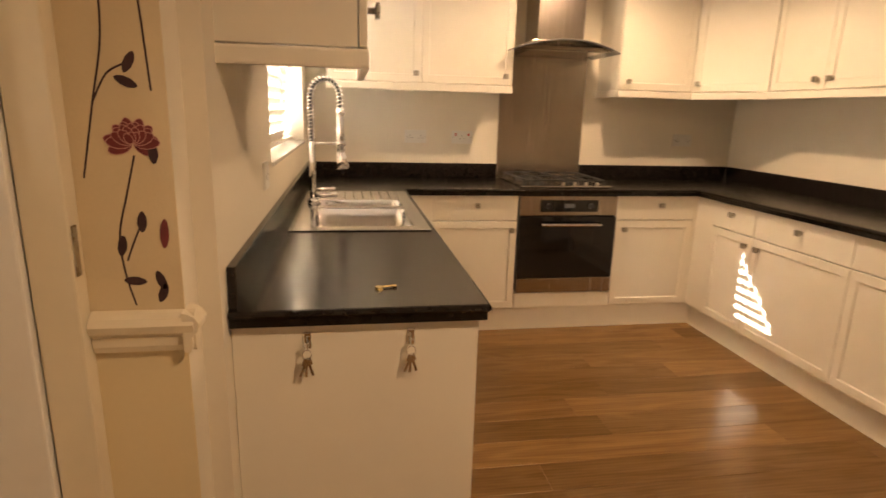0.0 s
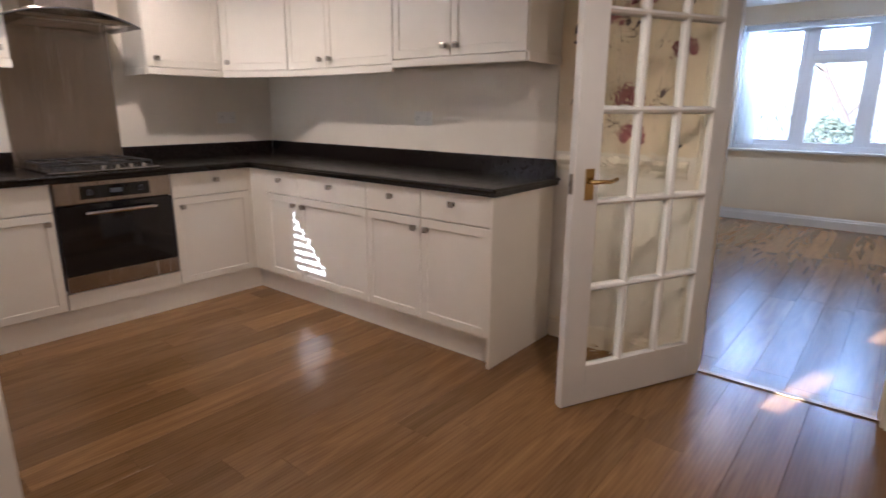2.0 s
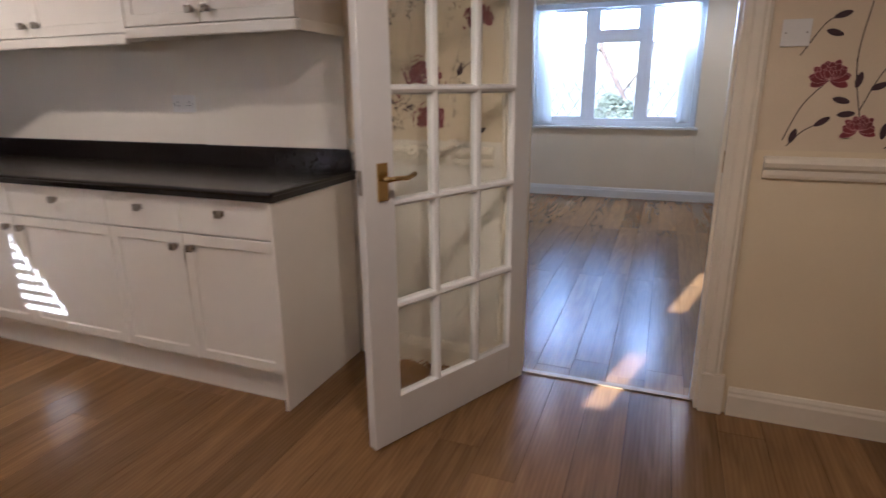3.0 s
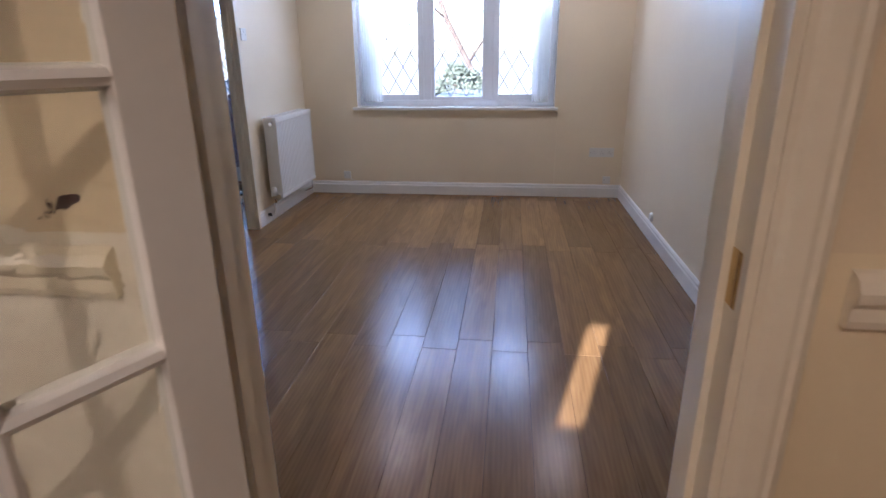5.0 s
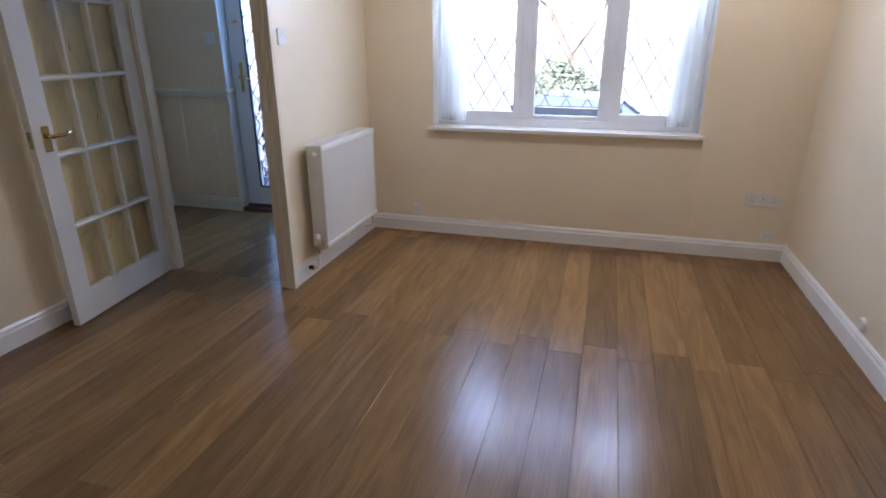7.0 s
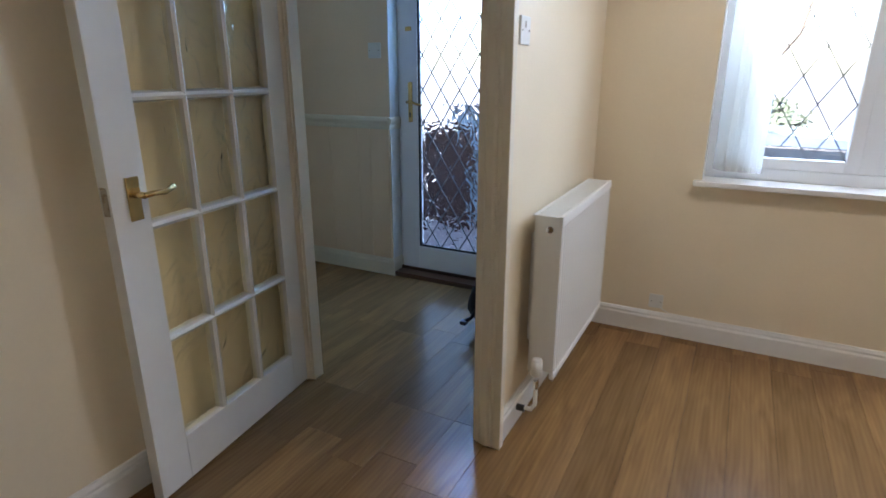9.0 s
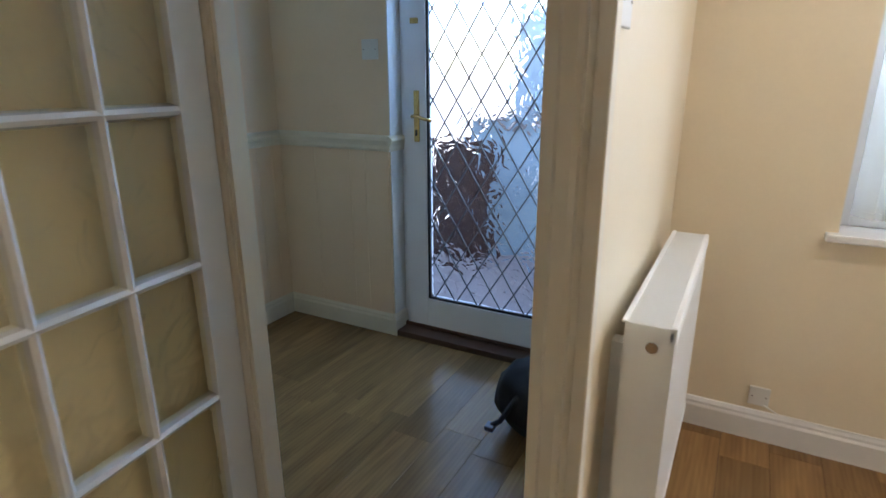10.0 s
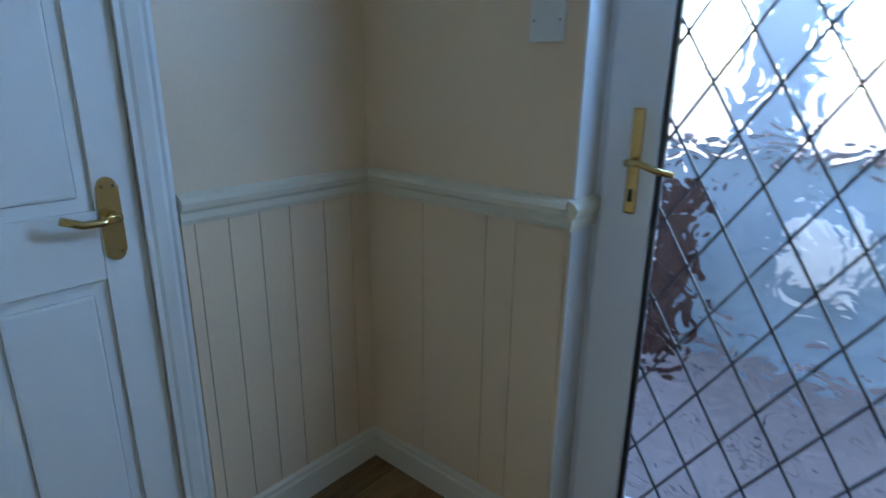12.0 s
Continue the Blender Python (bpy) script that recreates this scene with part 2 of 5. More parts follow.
def hose(bm, pts, r, seg=10):
    """A round tube swept along points."""
    pts = [Vector(p) for p in pts]
    rings = []
    side = None
    for i, p in enumerate(pts):
        d = (pts[min(i + 1, len(pts) - 1)] - pts[max(i - 1, 0)]).normalized()
        if side is None:
            side = d.orthogonal().normalized()
        side = (side - d * side.dot(d)).normalized()
        up = d.cross(side)
        rings.append([bm.verts.new(p + r * (math.cos(a) * side + math.sin(a) * up)) for a in (2 * math.pi * k / seg for k in range(seg))])
    for a, b in zip(rings, rings[1:]):
        for k in range(seg):
            bm.faces.new((a[k], a[(k + 1) % seg], b[(k + 1) % seg], b[k]))
    bm.faces.new(rings[0][::-1])
    bm.faces.new(rings[-1])
    return bm


def profile(bm, outline, p, q, out):
    """A moulding: outline of (outwards, up) pairs swept from p to q; out is the direction away from the wall."""
    p, q, out = Vector(p), Vector(q), Vector(out)
    a = [bm.verts.new(p + out * o + Vector((0, 0, u))) for o, u in outline]
    b = [bm.verts.new(q + out * o + Vector((0, 0, u))) for o, u in outline]
    k = len(outline)
    for i in range(k):
        bm.faces.new((a[i], a[(i + 1) % k], b[(i + 1) % k], b[i]))
    bm.faces.new(a[::-1])
    bm.faces.new(b)
    bmesh.ops.recalc_face_normals(bm, faces=bm.faces)
    return bm


def upright(bm, outline, c, along, out, z0, z1):
    """A vertical moulding: outline of (along, outwards) pairs, from z0 to z1."""
    c, along, out = Vector(c), Vector(along), Vector(out)
    a = [bm.verts.new(c + along * s + out * o + Vector((0, 0, z0))) for s, o in outline]
    b = [bm.verts.new(c + along * s + out * o + Vector((0, 0, z1))) for s, o in outline]
    k = len(outline)
    for i in range(k):
        bm.faces.new((a[i], a[(i + 1) % k], b[(i + 1) % k], b[i]))
    bm.faces.new(a[::-1])
    bm.faces.new(b)
    bmesh.ops.recalc_face_normals(bm, faces=bm.faces)
    return bm


def part(name, bm, mat, parent=None, label="", smooth=False):
    me = bpy.data.meshes.new(name)
    if smooth:
        for f in bm.faces:
            f.smooth = True
    bm.to_mesh(me)
    bm.free()
    me.materials.append(mat)
    ob = new(name, me)
    ob.parent = parent
    if label:
        tagged(ob, label)
    return ob


def thing(name, place, label, category, group="", kind=""):
    ob = new(name)
    ob.empty_display_size = 0.05
    ob.matrix_world = place if isinstance(place, Matrix) else Matrix.Translation(place)
    return tagged(ob, label, category, group, kind)


def B():
    return bmesh.new()


def slab(name, mat, *args, bevel=0.0, parent=None, label=""):
    return part(name, box(B(), *args, bevel=bevel), mat, parent, label)


def structure(name, mat, boxes, label, category, bevel=0.0):
    bm = B()
    for b in boxes:
        box(bm, *b, bevel=bevel)
    return tagged(part(name, bm, mat), label, category, kind="structure")


SKIRT = [(0, 0), (0.018, 0), (0.018, 0.085), (0.013, 0.095), (0.013, 0.105), (0.006, 0.118), (0, 0.12)]
DADO = [(0, 0), (0.012, 0.0), (0.016, 0.012), (0.016, 0.03), (0.026, 0.04), (0.030, 0.055), (0.022, 0.068), (0.010, 0.075), (0, 0.078)]


# ---- large structure ----
TOP = 2.40
structure("ceiling", PLASTER, [(-0.95, 8.0, -2.5, 4.2, TOP, TOP + 0.1)], "plain white plastered ceiling", "ceiling")
floor = structure("floor", UNDERLAY, [(-0.95, 7.72, -2.5, 4.05, -0.10, -0.010)], "oak-effect laminate floor of long planks", "floor")
structure("wall_kitchen_north", KITCHEN_WALL, [(-0.43, 2.80, 3.79, 3.89, 0, TOP)], "cream painted kitchen wall behind hob", "wall")
structure("wall_kitchen_west", KITCHEN_WALL, [(-0.47, -0.287, 1.10, 1.98, 0, TOP), (-0.47, -0.33, 1.004, 1.10, 0, TOP), (-0.47, -0.287, 3.50, 3.89, 0, TOP),
          (-0.47, -0.287, 1.98, 3.50, 0, 1.15), (-0.47, -0.287, 1.98, 3.50, 2.02, TOP)], "cream painted wall with kitchen window", "wall")
structure("wall_pier", PAPER, [(-0.95, -0.33, 1.0, 1.004, 0.97, TOP)], "cream floral wallpaper above dado rail", "wall")
structure("wall_pier_core", PANEL, [(-0.95, -0.47, 1.004, 1.10, 0, TOP), (-0.95, -0.33, 1.0, 1.004, 0, 0.97)], "cream panelled wall below dado rail", "wall")
# Unseen wall; its two slots are invented to cast the living-floor sun band.
structure("wall_utility_west", KITCHEN_WALL, [(-0.90, -0.78, -2.3, 0.845, 0, TOP), (-0.90, -0.78, 0.975, 1.0, 0, TOP), (-0.90, -0.78, 0.845, 0.975, 0, 1.33),
          (-0.90, -0.78, 0.845, 0.975, 1.60, 1.80), (-0.90, -0.78, 0.845, 0.975, 2.17, TOP)], "unseen cream wall with slots added to let sun in", "wall")
structure("wall_kitchen_south", KITCHEN_WALL, [(-0.95, 2.90, -2.40, -2.30, 0, TOP)], "cream painted wall", "wall")
DY0, DY1 = -0.43, 0.36
structure("wall_kitchen_east", KITCHEN_WALL, [(2.80, 2.85, 1.16, 3.89, 0, TOP), (2.80, 2.85, DY1, 1.16, 0, 1.06), (2.786, 2.80, 1.162, 1.98, 0.93, 1.52)], "cream painted wall above black worktop", "wall")
structure("wall_kitchen_east_paper", PAPER, [(2.80, 2.85, DY1, 1.16, 1.06, TOP), (2.80, 2.85, -2.3, DY0, 1.06, TOP), (2.80, 2.85, DY0, DY1, 2.12, TOP)],
          "cream wallpaper printed with red peonies", "wall")
structure("wall_kitchen_east_panel", PANEL, [(2.80, 2.85, -2.3, DY0, 0, 1.06)], "cream painted panel below dado rail", "wall")
structure("wall_living_west", CREAM_WALL, [(2.85, 2.95, DY1, 3.89, 0, TOP), (2.85, 2.95, -2.3, DY0, 0, TOP), (2.85, 2.95, DY0, DY1, 2.12, TOP)], "warm cream painted living room wall", "wall")
structure("wall_living_south", CREAM_WALL, [(2.95, 7.62, -1.25, -1.15, 0, TOP)], "warm cream painted living room wall", "wall")
WY0, WY1, WZ0, WZ1 = -0.50, 1.352, 0.805, 2.21
structure("wall_living_east", CREAM_WALL, [(7.46, 7.68, -1.25, WY0, 0, TOP), (7.46, 7.68, WY1, 1.92, 0, TOP), (7.46, 7.68, WY0, WY1, 0, WZ0), (7.46, 7.68, WY0, WY1, WZ1, TOP)],
          "warm cream painted wall round the window", "wall")
structure("wall_living_north", CREAM_WALL, [(2.95, 6.235, 2.845, 2.90, 0, TOP)], "warm cream painted living room wall", "wall")
HY0, HY1 = 1.957, 2.775
# Unseen wall, added to keep the sun off the fence and paving.
structure("wall_fence_shade", RENDERED, [(7.66, 7.78, 4.032, 7.0, -0.12, TOP)], "unseen rendered wall added to shade the fence", "wall")
structure("wall_partition", CREAM_WALL, [(6.17, 7.46, 1.87, 1.92, 0, TOP)], "cream painted partition with radiator", "wall")
structure("wall_partition_hall", HALL_PAINT, [(6.292, 7.58, 1.92, 1.953, 0, TOP)], "cream painted hall wall", "wall")
structure("wall_hall_door", CREAM_WALL, [(6.17, 6.285, 1.935, HY1 + 0.02, 2.12, TOP), (6.235, 6.285, HY1 + 0.02, 2.90, 0, TOP)], "cream wall over hall doorway", "wall")
structure("wall_hall_west", HALL_PAINT, [(5.80, 5.90, 2.90, 3.93, 0, TOP)], "cream painted hall wall", "wall")
NDX0, NDX1 = 6.12, 6.89
structure("wall_hall_north", HALL_PAINT, [(5.80, NDX0, 3.93, 4.03, 0, TOP), (NDX1, 7.76, 3.93, 4.03, 0, TOP), (NDX0, NDX1, 3.93, 4.03, 2.02, TOP), (NDX0, NDX1, 4.02, 4.03, 0, 2.02)],
          "cream painted hall wall", "wall")
FY0, FY1 = 2.255, 3.205
structure("wall_hall_east", HALL_PAINT, [(7.58, 7.78, 1.92, FY0, 0, TOP), (7.58, 7.78, FY1, 3.93, 0, TOP), (7.58, 7.78, FY0, FY1, 2.08, TOP)], "cream painted hall wall round the front door", "wall")


# ---- trim ----
def trim(name, mat, outline, runs, label, category):
    bm = B()
    for p, q, out in runs:
        profile(bm, outline, p, q, out)
    return tagged(part(name, bm, mat), label, category, kind="structure")


trim("baseboard_living", WHITE_GLOSS, SKIRT, [
    ((2.95, -1.15, 0), (7.46, -1.15, 0), (0, 1, 0)), ((7.46, -1.15, 0), (7.46, 1.87, 0), (-1, 0, 0)),
    ((6.17, 1.87, 0), (7.46, 1.87, 0), (0, -1, 0)), ((2.95, 2.845, 0), (6.17, 2.845, 0), (0, -1, 0)),
    ((2.95, DY1 + 0.09, 0), (2.95, 2.845, 0), (1, 0, 0)), ((2.95, -1.15, 0), (2.95, DY0 - 0.09, 0), (1, 0, 0))],
    "white gloss moulded skirting board", "skirting")
trim("baseboard_hall", CREAM_GLOSS, SKIRT, [
    ((7.58, FY1, 0), (7.58, 3.93, 0), (-1, 0, 0)), ((7.58, 1.953, 0), (7.58, FY0, 0), (-1, 0, 0)), ((6.965, 3.93, 0), (7.58, 3.93, 0), (0, -1, 0)),
    ((6.312, 1.953, 0), (7.58, 1.953, 0), (0, 1, 0)), ((7.562, FY1, 0), (7.72, FY1, 0), (0, -1, 0))], "cream gloss skirting board", "skirting")
trim("baseboard_kitchen", CREAM_GLOSS, SKIRT, [
    ((2.80, -2.3, 0), (2.80, DY0 - 0.10, 0), (-1, 0, 0)), ((2.80, DY1 + 0.10, 0), (2.80, 1.14, 0), (-1, 0, 0)), ((-0.95, -2.3, 0), (2.80, -2.3, 0), (0, 1, 0))],
    "cream gloss moulded skirting board", "skirting")
trim("dado_rail_kitchen", CREAM_GLOSS, DADO, [
    ((2.80, -2.3, 0.962), (2.80, DY0 - 0.105, 0.962), (-1, 0, 0)), ((2.80, DY1 + 0.105, 0.962), (2.80, 1.14, 0.962), (-1, 0, 0)),
    ((-0.49, 1.0, 0.900), (-0.31, 1.0, 0.900), (0, -1, 0)), ((-0.33, 0.974, 0.900), (-0.33, 1.035, 0.900), (1, 0, 0))],
    "cream gloss moulded dado rail", "dado rail")
trim("dado_rail_hall", CREAM_GLOSS, DADO, [
    ((7.58, FY1 - 0.004, 0.985), (7.58, 3.93, 0.985), (-1, 0, 0)), ((7.58, 1.953, 0.985), (7.58, FY0, 0.985), (-1, 0, 0)), ((6.965, 3.93, 0.985), (7.58, 3.93, 0.985), (0, -1, 0)),
    ((6.312, 1.953, 0.985), (7.58, 1.953, 0.985), (0, 1, 0)), ((7.552, FY1, 0.985), (7.72, FY1, 0.985), (0, -1, 0))], "cream gloss moulded dado rail", "dado rail")

ARCH = [(0, 0), (0.075, 0), (0.075, 0.012), (0.062, 0.020), (0.055, 0.016), (0.045, 0.020), (0.020, 0.016), (0.012, 0.010), (0, 0.010)]


def casing(name, mat, plane, out, a0, a1, top, along, blocks=True):
    """Architrave round an opening: two legs and a head on a wall face."""
    bm = B()
    o, s = Vector(out), Vector(along)
    base = Vector(plane)
    for edge, sign in ((a0, -1), (a1, 1)):
        upright(bm, ARCH, base + s * edge, s * sign, o, 0.0, top + 0.075)
        if blocks:
            c0, c1 = base + s * edge, base + s * (edge + sign * 0.088) + o * 0.026
            box(bm, min(c0.x, c1.x), max(c0.x, c1.x), min(c0.y, c1.y), max(c0.y, c1.y), 0, 0.17, bevel=0.004)
    p, q = base + s * a0, base + s * a1
    profile(bm, [(b, a) for a, b in ARCH], p + Vector((0, 0, top)), q + Vector((0, 0, top)), o)
    return tagged(part(name, bm, mat), "gloss painted moulded door architrave", "architrave", kind="structure")


casing("trim_kitchen_door", CREAM_GLOSS, (2.80, 0, 0), (-1, 0, 0), DY0 + 0.006, DY1 - 0.006, 2.09, (0, 1, 0))
casing("trim_living_door", WHITE_GLOSS, (2.95, 0, 0), (1, 0, 0), DY0 + 0.006, DY1 - 0.006, 2.09, (0, 1, 0), False)
bm = upright(B(), ARCH, (6.17, HY0 - 0.012, 0), (0, -1, 0), (-1, 0, 0), 0.0, 2.165)
box(bm, 6.150, 6.186, 1.844, 1.872, 0, 2.165, bevel=0.004)
upright(bm, ARCH, (6.235, HY1 + 0.012, 0), (0, 1, 0), (-1, 0, 0), 0.0, 2.165)
profile(bm, [(b, a) for a, b in ARCH], (6.17, HY0 - 0.012, 2.09), (6.17, HY1 + 0.012, 2.09), (-1, 0, 0))
tagged(part("trim_hall_doorway", bm, CREAM_GLOSS), "cream gloss moulded architrave of hall doorway", "architrave", kind="structure")
casing("trim_hall_inner", CREAM_GLOSS, (6.285, 0, 0), (1, 0, 0), HY0 - 0.01, HY1 + 0.012, 2.09, (0, 1, 0), False)
casing("trim_cupboard_door", WHITE_DOOR, (0, 3.93, 0), (0, -1, 0), NDX0, NDX1 - 0.005, 2.0, (1, 0, 0), False)
structure("door_lining_kitchen", CREAM_GLOSS, [(2.795, 2.955, DY0, DY0 + 0.02, 0, 2.09), (2.795, 2.955, DY1 - 0.02, DY1, 0, 2.09), (2.795, 2.955, DY0, DY1, 2.09, 2.118),
          (2.85, 2.885, DY0 + 0.02, DY0 + 0.032, 0, 2.09), (2.85, 2.885, DY1 - 0.032, DY1 - 0.02, 0, 2.09)], "cream gloss door lining", "door frame")
structure("door_lining_hall", CREAM_GLOSS, [(6.165, 6.29, 1.92, HY0, 0, 2.09), (6.231, 6.29, HY1, HY1 + 0.019, 0, 2.09), (6.165, 6.29, 1.92, HY1 + 0.019, 2.09, 2.118)], "cream gloss door lining", "door frame")
structure("threshold_bar", material("bronze_strip", (0.30, 0.20, 0.10), 0.38, metal=1.0, vary=0.2, scale=20), [(2.84, 2.875, DY0 + 0.02, DY1 - 0.02, 0.001, 0.007)], "brass threshold strip between kitchen and living room", "threshold", bevel=0.002)
strike = thing("strike_plate", (2.80, DY0, 0), "brass latch plate on door lining", "latch plate")
slab("plate", BRASS, 2.815, 2.845, DY0 + 0.019, DY0 + 0.022, 0.97, 1.05, parent=strike).matrix_parent_inverse = strike.matrix_world.inverted()
structure("trim_side_casing", CREAM_GLOSS, [(-0.565, -0.492, 0.958, 1.0, 0, 2.1)], "cream gloss door casing beside pier", "architrave", bevel=0.004)
structure("trim_side_casing_white", WHITE_GLOSS, [(-0.78, -0.569, 0.945, 1.0, 0, 2.1)], "white gloss door casing", "architrave", bevel=0.004)
latch = thing("latch_plate", (-0.49, 0.97, 1.1), "dark metal latch plate on casing", "latch plate")
part("plate", box(B(), -0.001, 0.0015, -0.008, 0.008, -0.045, 0.045), PEWTER, latch)


# ---- window of the living room ----
win = thing("window_1", (7.60, 0.41, WZ0), "white casement window with diamond leaded panes", "window", kind="structure")


def under(ob, parent):
    ob.parent = parent
    ob.matrix_parent_inverse = parent.matrix_world.inverted()
    return ob


def leaded(name, y0, y1, z0, z1, x, parent, mat, dy, dz):
    """Diamond leading over a pane, clipped to its rectangle."""
    bm = B()
    s = dz / dy
    k0 = int(-(z1 - z0) / dz) - 2
    k1 = int((y1 - y0) * s / dz) + int((z1 - z0) / dz) + 3
    for sign in (1, -1):
        for k in range(k0, k1):
            # line: z = z0 + sign * s * (y - yc) with yc stepping by dy
            yc = y0 + k * dy
            ts = []
            for (yy, zz) in ((y0, None), (y1, None), (None, z0), (None, z1)):
                if yy is not None:
                    z = z0 + sign * s * (yy - yc)
                    if z0 - 1e-6 <= z <= z1 + 1e-6:
                        ts.append((yy, z))
                else:
                    y = yc + sign * (zz - z0) / s
                    if y0 - 1e-6 <= y <= y1 + 1e-6:
                        ts.append((y, zz))
            if len(ts) < 2:
                continue
            a, b = min(ts), max(ts)
            if (b[0] - a[0]) < 0.01:
                continue
            d = Vector((0, b[0] - a[0], b[1] - a[1]))
            m = Matrix.Translation((x, (a[0] + b[0]) / 2, (a[1] + b[1]) / 2)) @ d.to_track_quat("Y", "X").to_matrix().to_4x4()
            box(bm, -0.0029, 0.0029, -d.length / 2, d.length / 2, -0.0029, 0.0029, m=m)
    return under(part(name, bm, mat), parent)


def casement(y0, y1, z0, z1, sash):
    fr = B()
    w = 0.052 if sash else 0.03
    x0, x1 = (7.585, 7.645) if sash else (7.60, 7.64)
    for a in ((y0, y0 + w, z0, z1), (y1 - w, y1, z0, z1), (y0 + w, y1 - w, z0, z0 + w), (y0 + w, y1 - w, z1 - w, z1)):
        box(fr, x0, x1, *a, bevel=0.005)
    f = under(part("casement", fr, UPVC), win)
    p = under(part("pane", box(B(), 7.612, 7.618, y0 + w - 0.01, y1 - w + 0.01, z0 + w - 0.01, z1 - w + 0.01), CLEAR), f)
    p.visible_shadow = False
    leaded("leading", y0 + w, y1 - w, z0 + w, z1 - w, 7.608, f, LEAD, 0.15, 0.25)
    return f


wf = B()
F = 0.045
for a in ((WY0, WY0 + F, WZ0 + 0.03, WZ1), (WY1 - F, WY1, WZ0 + 0.03, WZ1),
          (WY0 + F, WY1 - F, WZ0 + 0.03, WZ0 + 0.085), (WY0 + F, WY1 - F, WZ1 - F, WZ1),
          (0.070, 0.140, WZ0 + 0.085, WZ1 - F), (0.653, 0.723, WZ0 + 0.085, WZ1 - F),
          (0.140, 0.653, 1.80, 1.86)):
    box(wf, 7.59, 7.655, *a, bevel=0.004)
under(part("window_frame", wf, UPVC), win)
casement(WY0 + F, 0.070, WZ0 + 0.085, WZ1 - F, True)
casement(0.723, WY1 - F, WZ0 + 0.085, WZ1 - F, True)
casement(0.140, 0.653, WZ0 + 0.085, 1.80, False)
casement(0.140, 0.653, 1.86, WZ1 - F, True)
for y in (0.70, 0.095):
    bm = box(B(), 7.565, 7.588, y - 0.012, y + 0.012, 1.36, 1.44, bevel=0.004)
    box(bm, 7.548, 7.566, y - 0.008, y + 0.008, 1.33, 1.42, bevel=0.003)
    under(part("window_catch", bm, UPVC), win)
sill = B()
box(sill, 7.42, 7.60, WY0 - 0.03, WY1 + 0.035, 0.808, 0.835, bevel=0.006)
under(part("window_sill", sill, WHITE_GLOSS), win)
rv = B()
for a in ((WY0 - 0.001, WY0 + 0.003), (WY1 - 0.003, WY1 + 0.001)):
    box(rv, 7.462, 7.60, *a, WZ0 + 0.03, WZ1)
under(part("window_reveal", rv, WHITE_GLOSS), win)
vb = thing("vertical_blind", (7.52, 0.41, 2.16), "white vertical blind drawn back to both sides", "blind")
under(part("head_rail", box(B(), 7.50, 7.545, WY0 + 0.01, WY1 - 0.01, 2.14, 2.18, bevel=0.003), UPVC), vb)
for side, n, start in ((1, 9, WY1 - 0.035), (-1, 6, WY0 + 0.055)):
    for i in range(n):
        y = start - side * (i * 0.018 + 0.030)
        m = Matrix.Translation((7.525, y, 0)) @ Matrix.Rotation(radians(side * (38 + 9 * (i % 3))), 4, "Z")
        bm = B()
        box(bm, -0.044, 0.044, -0.0006, 0.0006, 0.888, 2.135, m=m)
        box(bm, -0.044, 0.044, -0.0025, 0.0025, 0.878, 0.902, m=m)
        under(part("vane", bm, VANE), vb)

# ---- window of the kitchen, with its venetian blind ----
kw = thing("window_2", (-0.45, 2.74, 1.10), "white kitchen window behind a venetian blind", "window", kind="structure")
bm = B()
for a in ((1.98, 2.03, 1.16, 2.02), (3.45, 3.50, 1.16, 2.02), (2.03, 3.45, 1.16, 1.21), (2.03, 3.45, 1.97, 2.02), (3.08, 3.13, 1.21, 1.97)):
    box(bm, -0.46, -0.41, *a, bevel=0.004)
under(part("window_frame", bm, UPVC), kw)
p = under(part("pane", box(B(), -0.438, -0.433, 2.03, 3.45, 1.21, 1.97), CLEAR), kw)
p.visible_shadow = False
under(part("window_sill", box(B(), -0.41, -0.278, 1.985, 3.495, 1.151, 1.166, bevel=0.004), WHITE_GLOSS), kw)
blind = thing("venetian_blind", (-0.36, 2.6, 2.0), "white venetian blind half closed over kitchen window", "blind")
under(part("head_rail", box(B(), -0.385, -0.345, 1.99, 3.49, 1.975, 2.015, bevel=0.003), SLAT), blind)
for i in range(15):
    z = 1.215 + i * 0.052
    m = Matrix.Translation((-0.365, 0, z)) @ Matrix.Rotation(radians(-66), 4, "Y")
    # Far end slats cut stepwise and opened, added to shape a triangular sun patch.
    open_y = 3.09 + 0.045 * i
    under(part("slat", box(B(), -0.028, 0.028, 1.995, min(open_y, 3.485), -0.0008, 0.0008, m=m), SLAT), blind)
    if i < 8:
        m = Matrix.Translation((-0.365, 0, z)) @ Matrix.Rotation(radians(-27), 4, "Y")
        under(part("slat", box(B(), -0.021, 0.021, open_y + 0.01, 3.485, -0.0008, 0.0008, m=m), SLAT), blind)
under(part("bottom_rail", box(B(), -0.38, -0.35, 1.995, 3.485, 1.178, 1.194, bevel=0.003), SLAT), blind)
for y in (2.15, 2.95, 3.30):
    under(part("cord", tube(B(), (-0.351, y, 1.13), (-0.351, y, 2.0), 0.0012, seg=5), SLAT), blind)


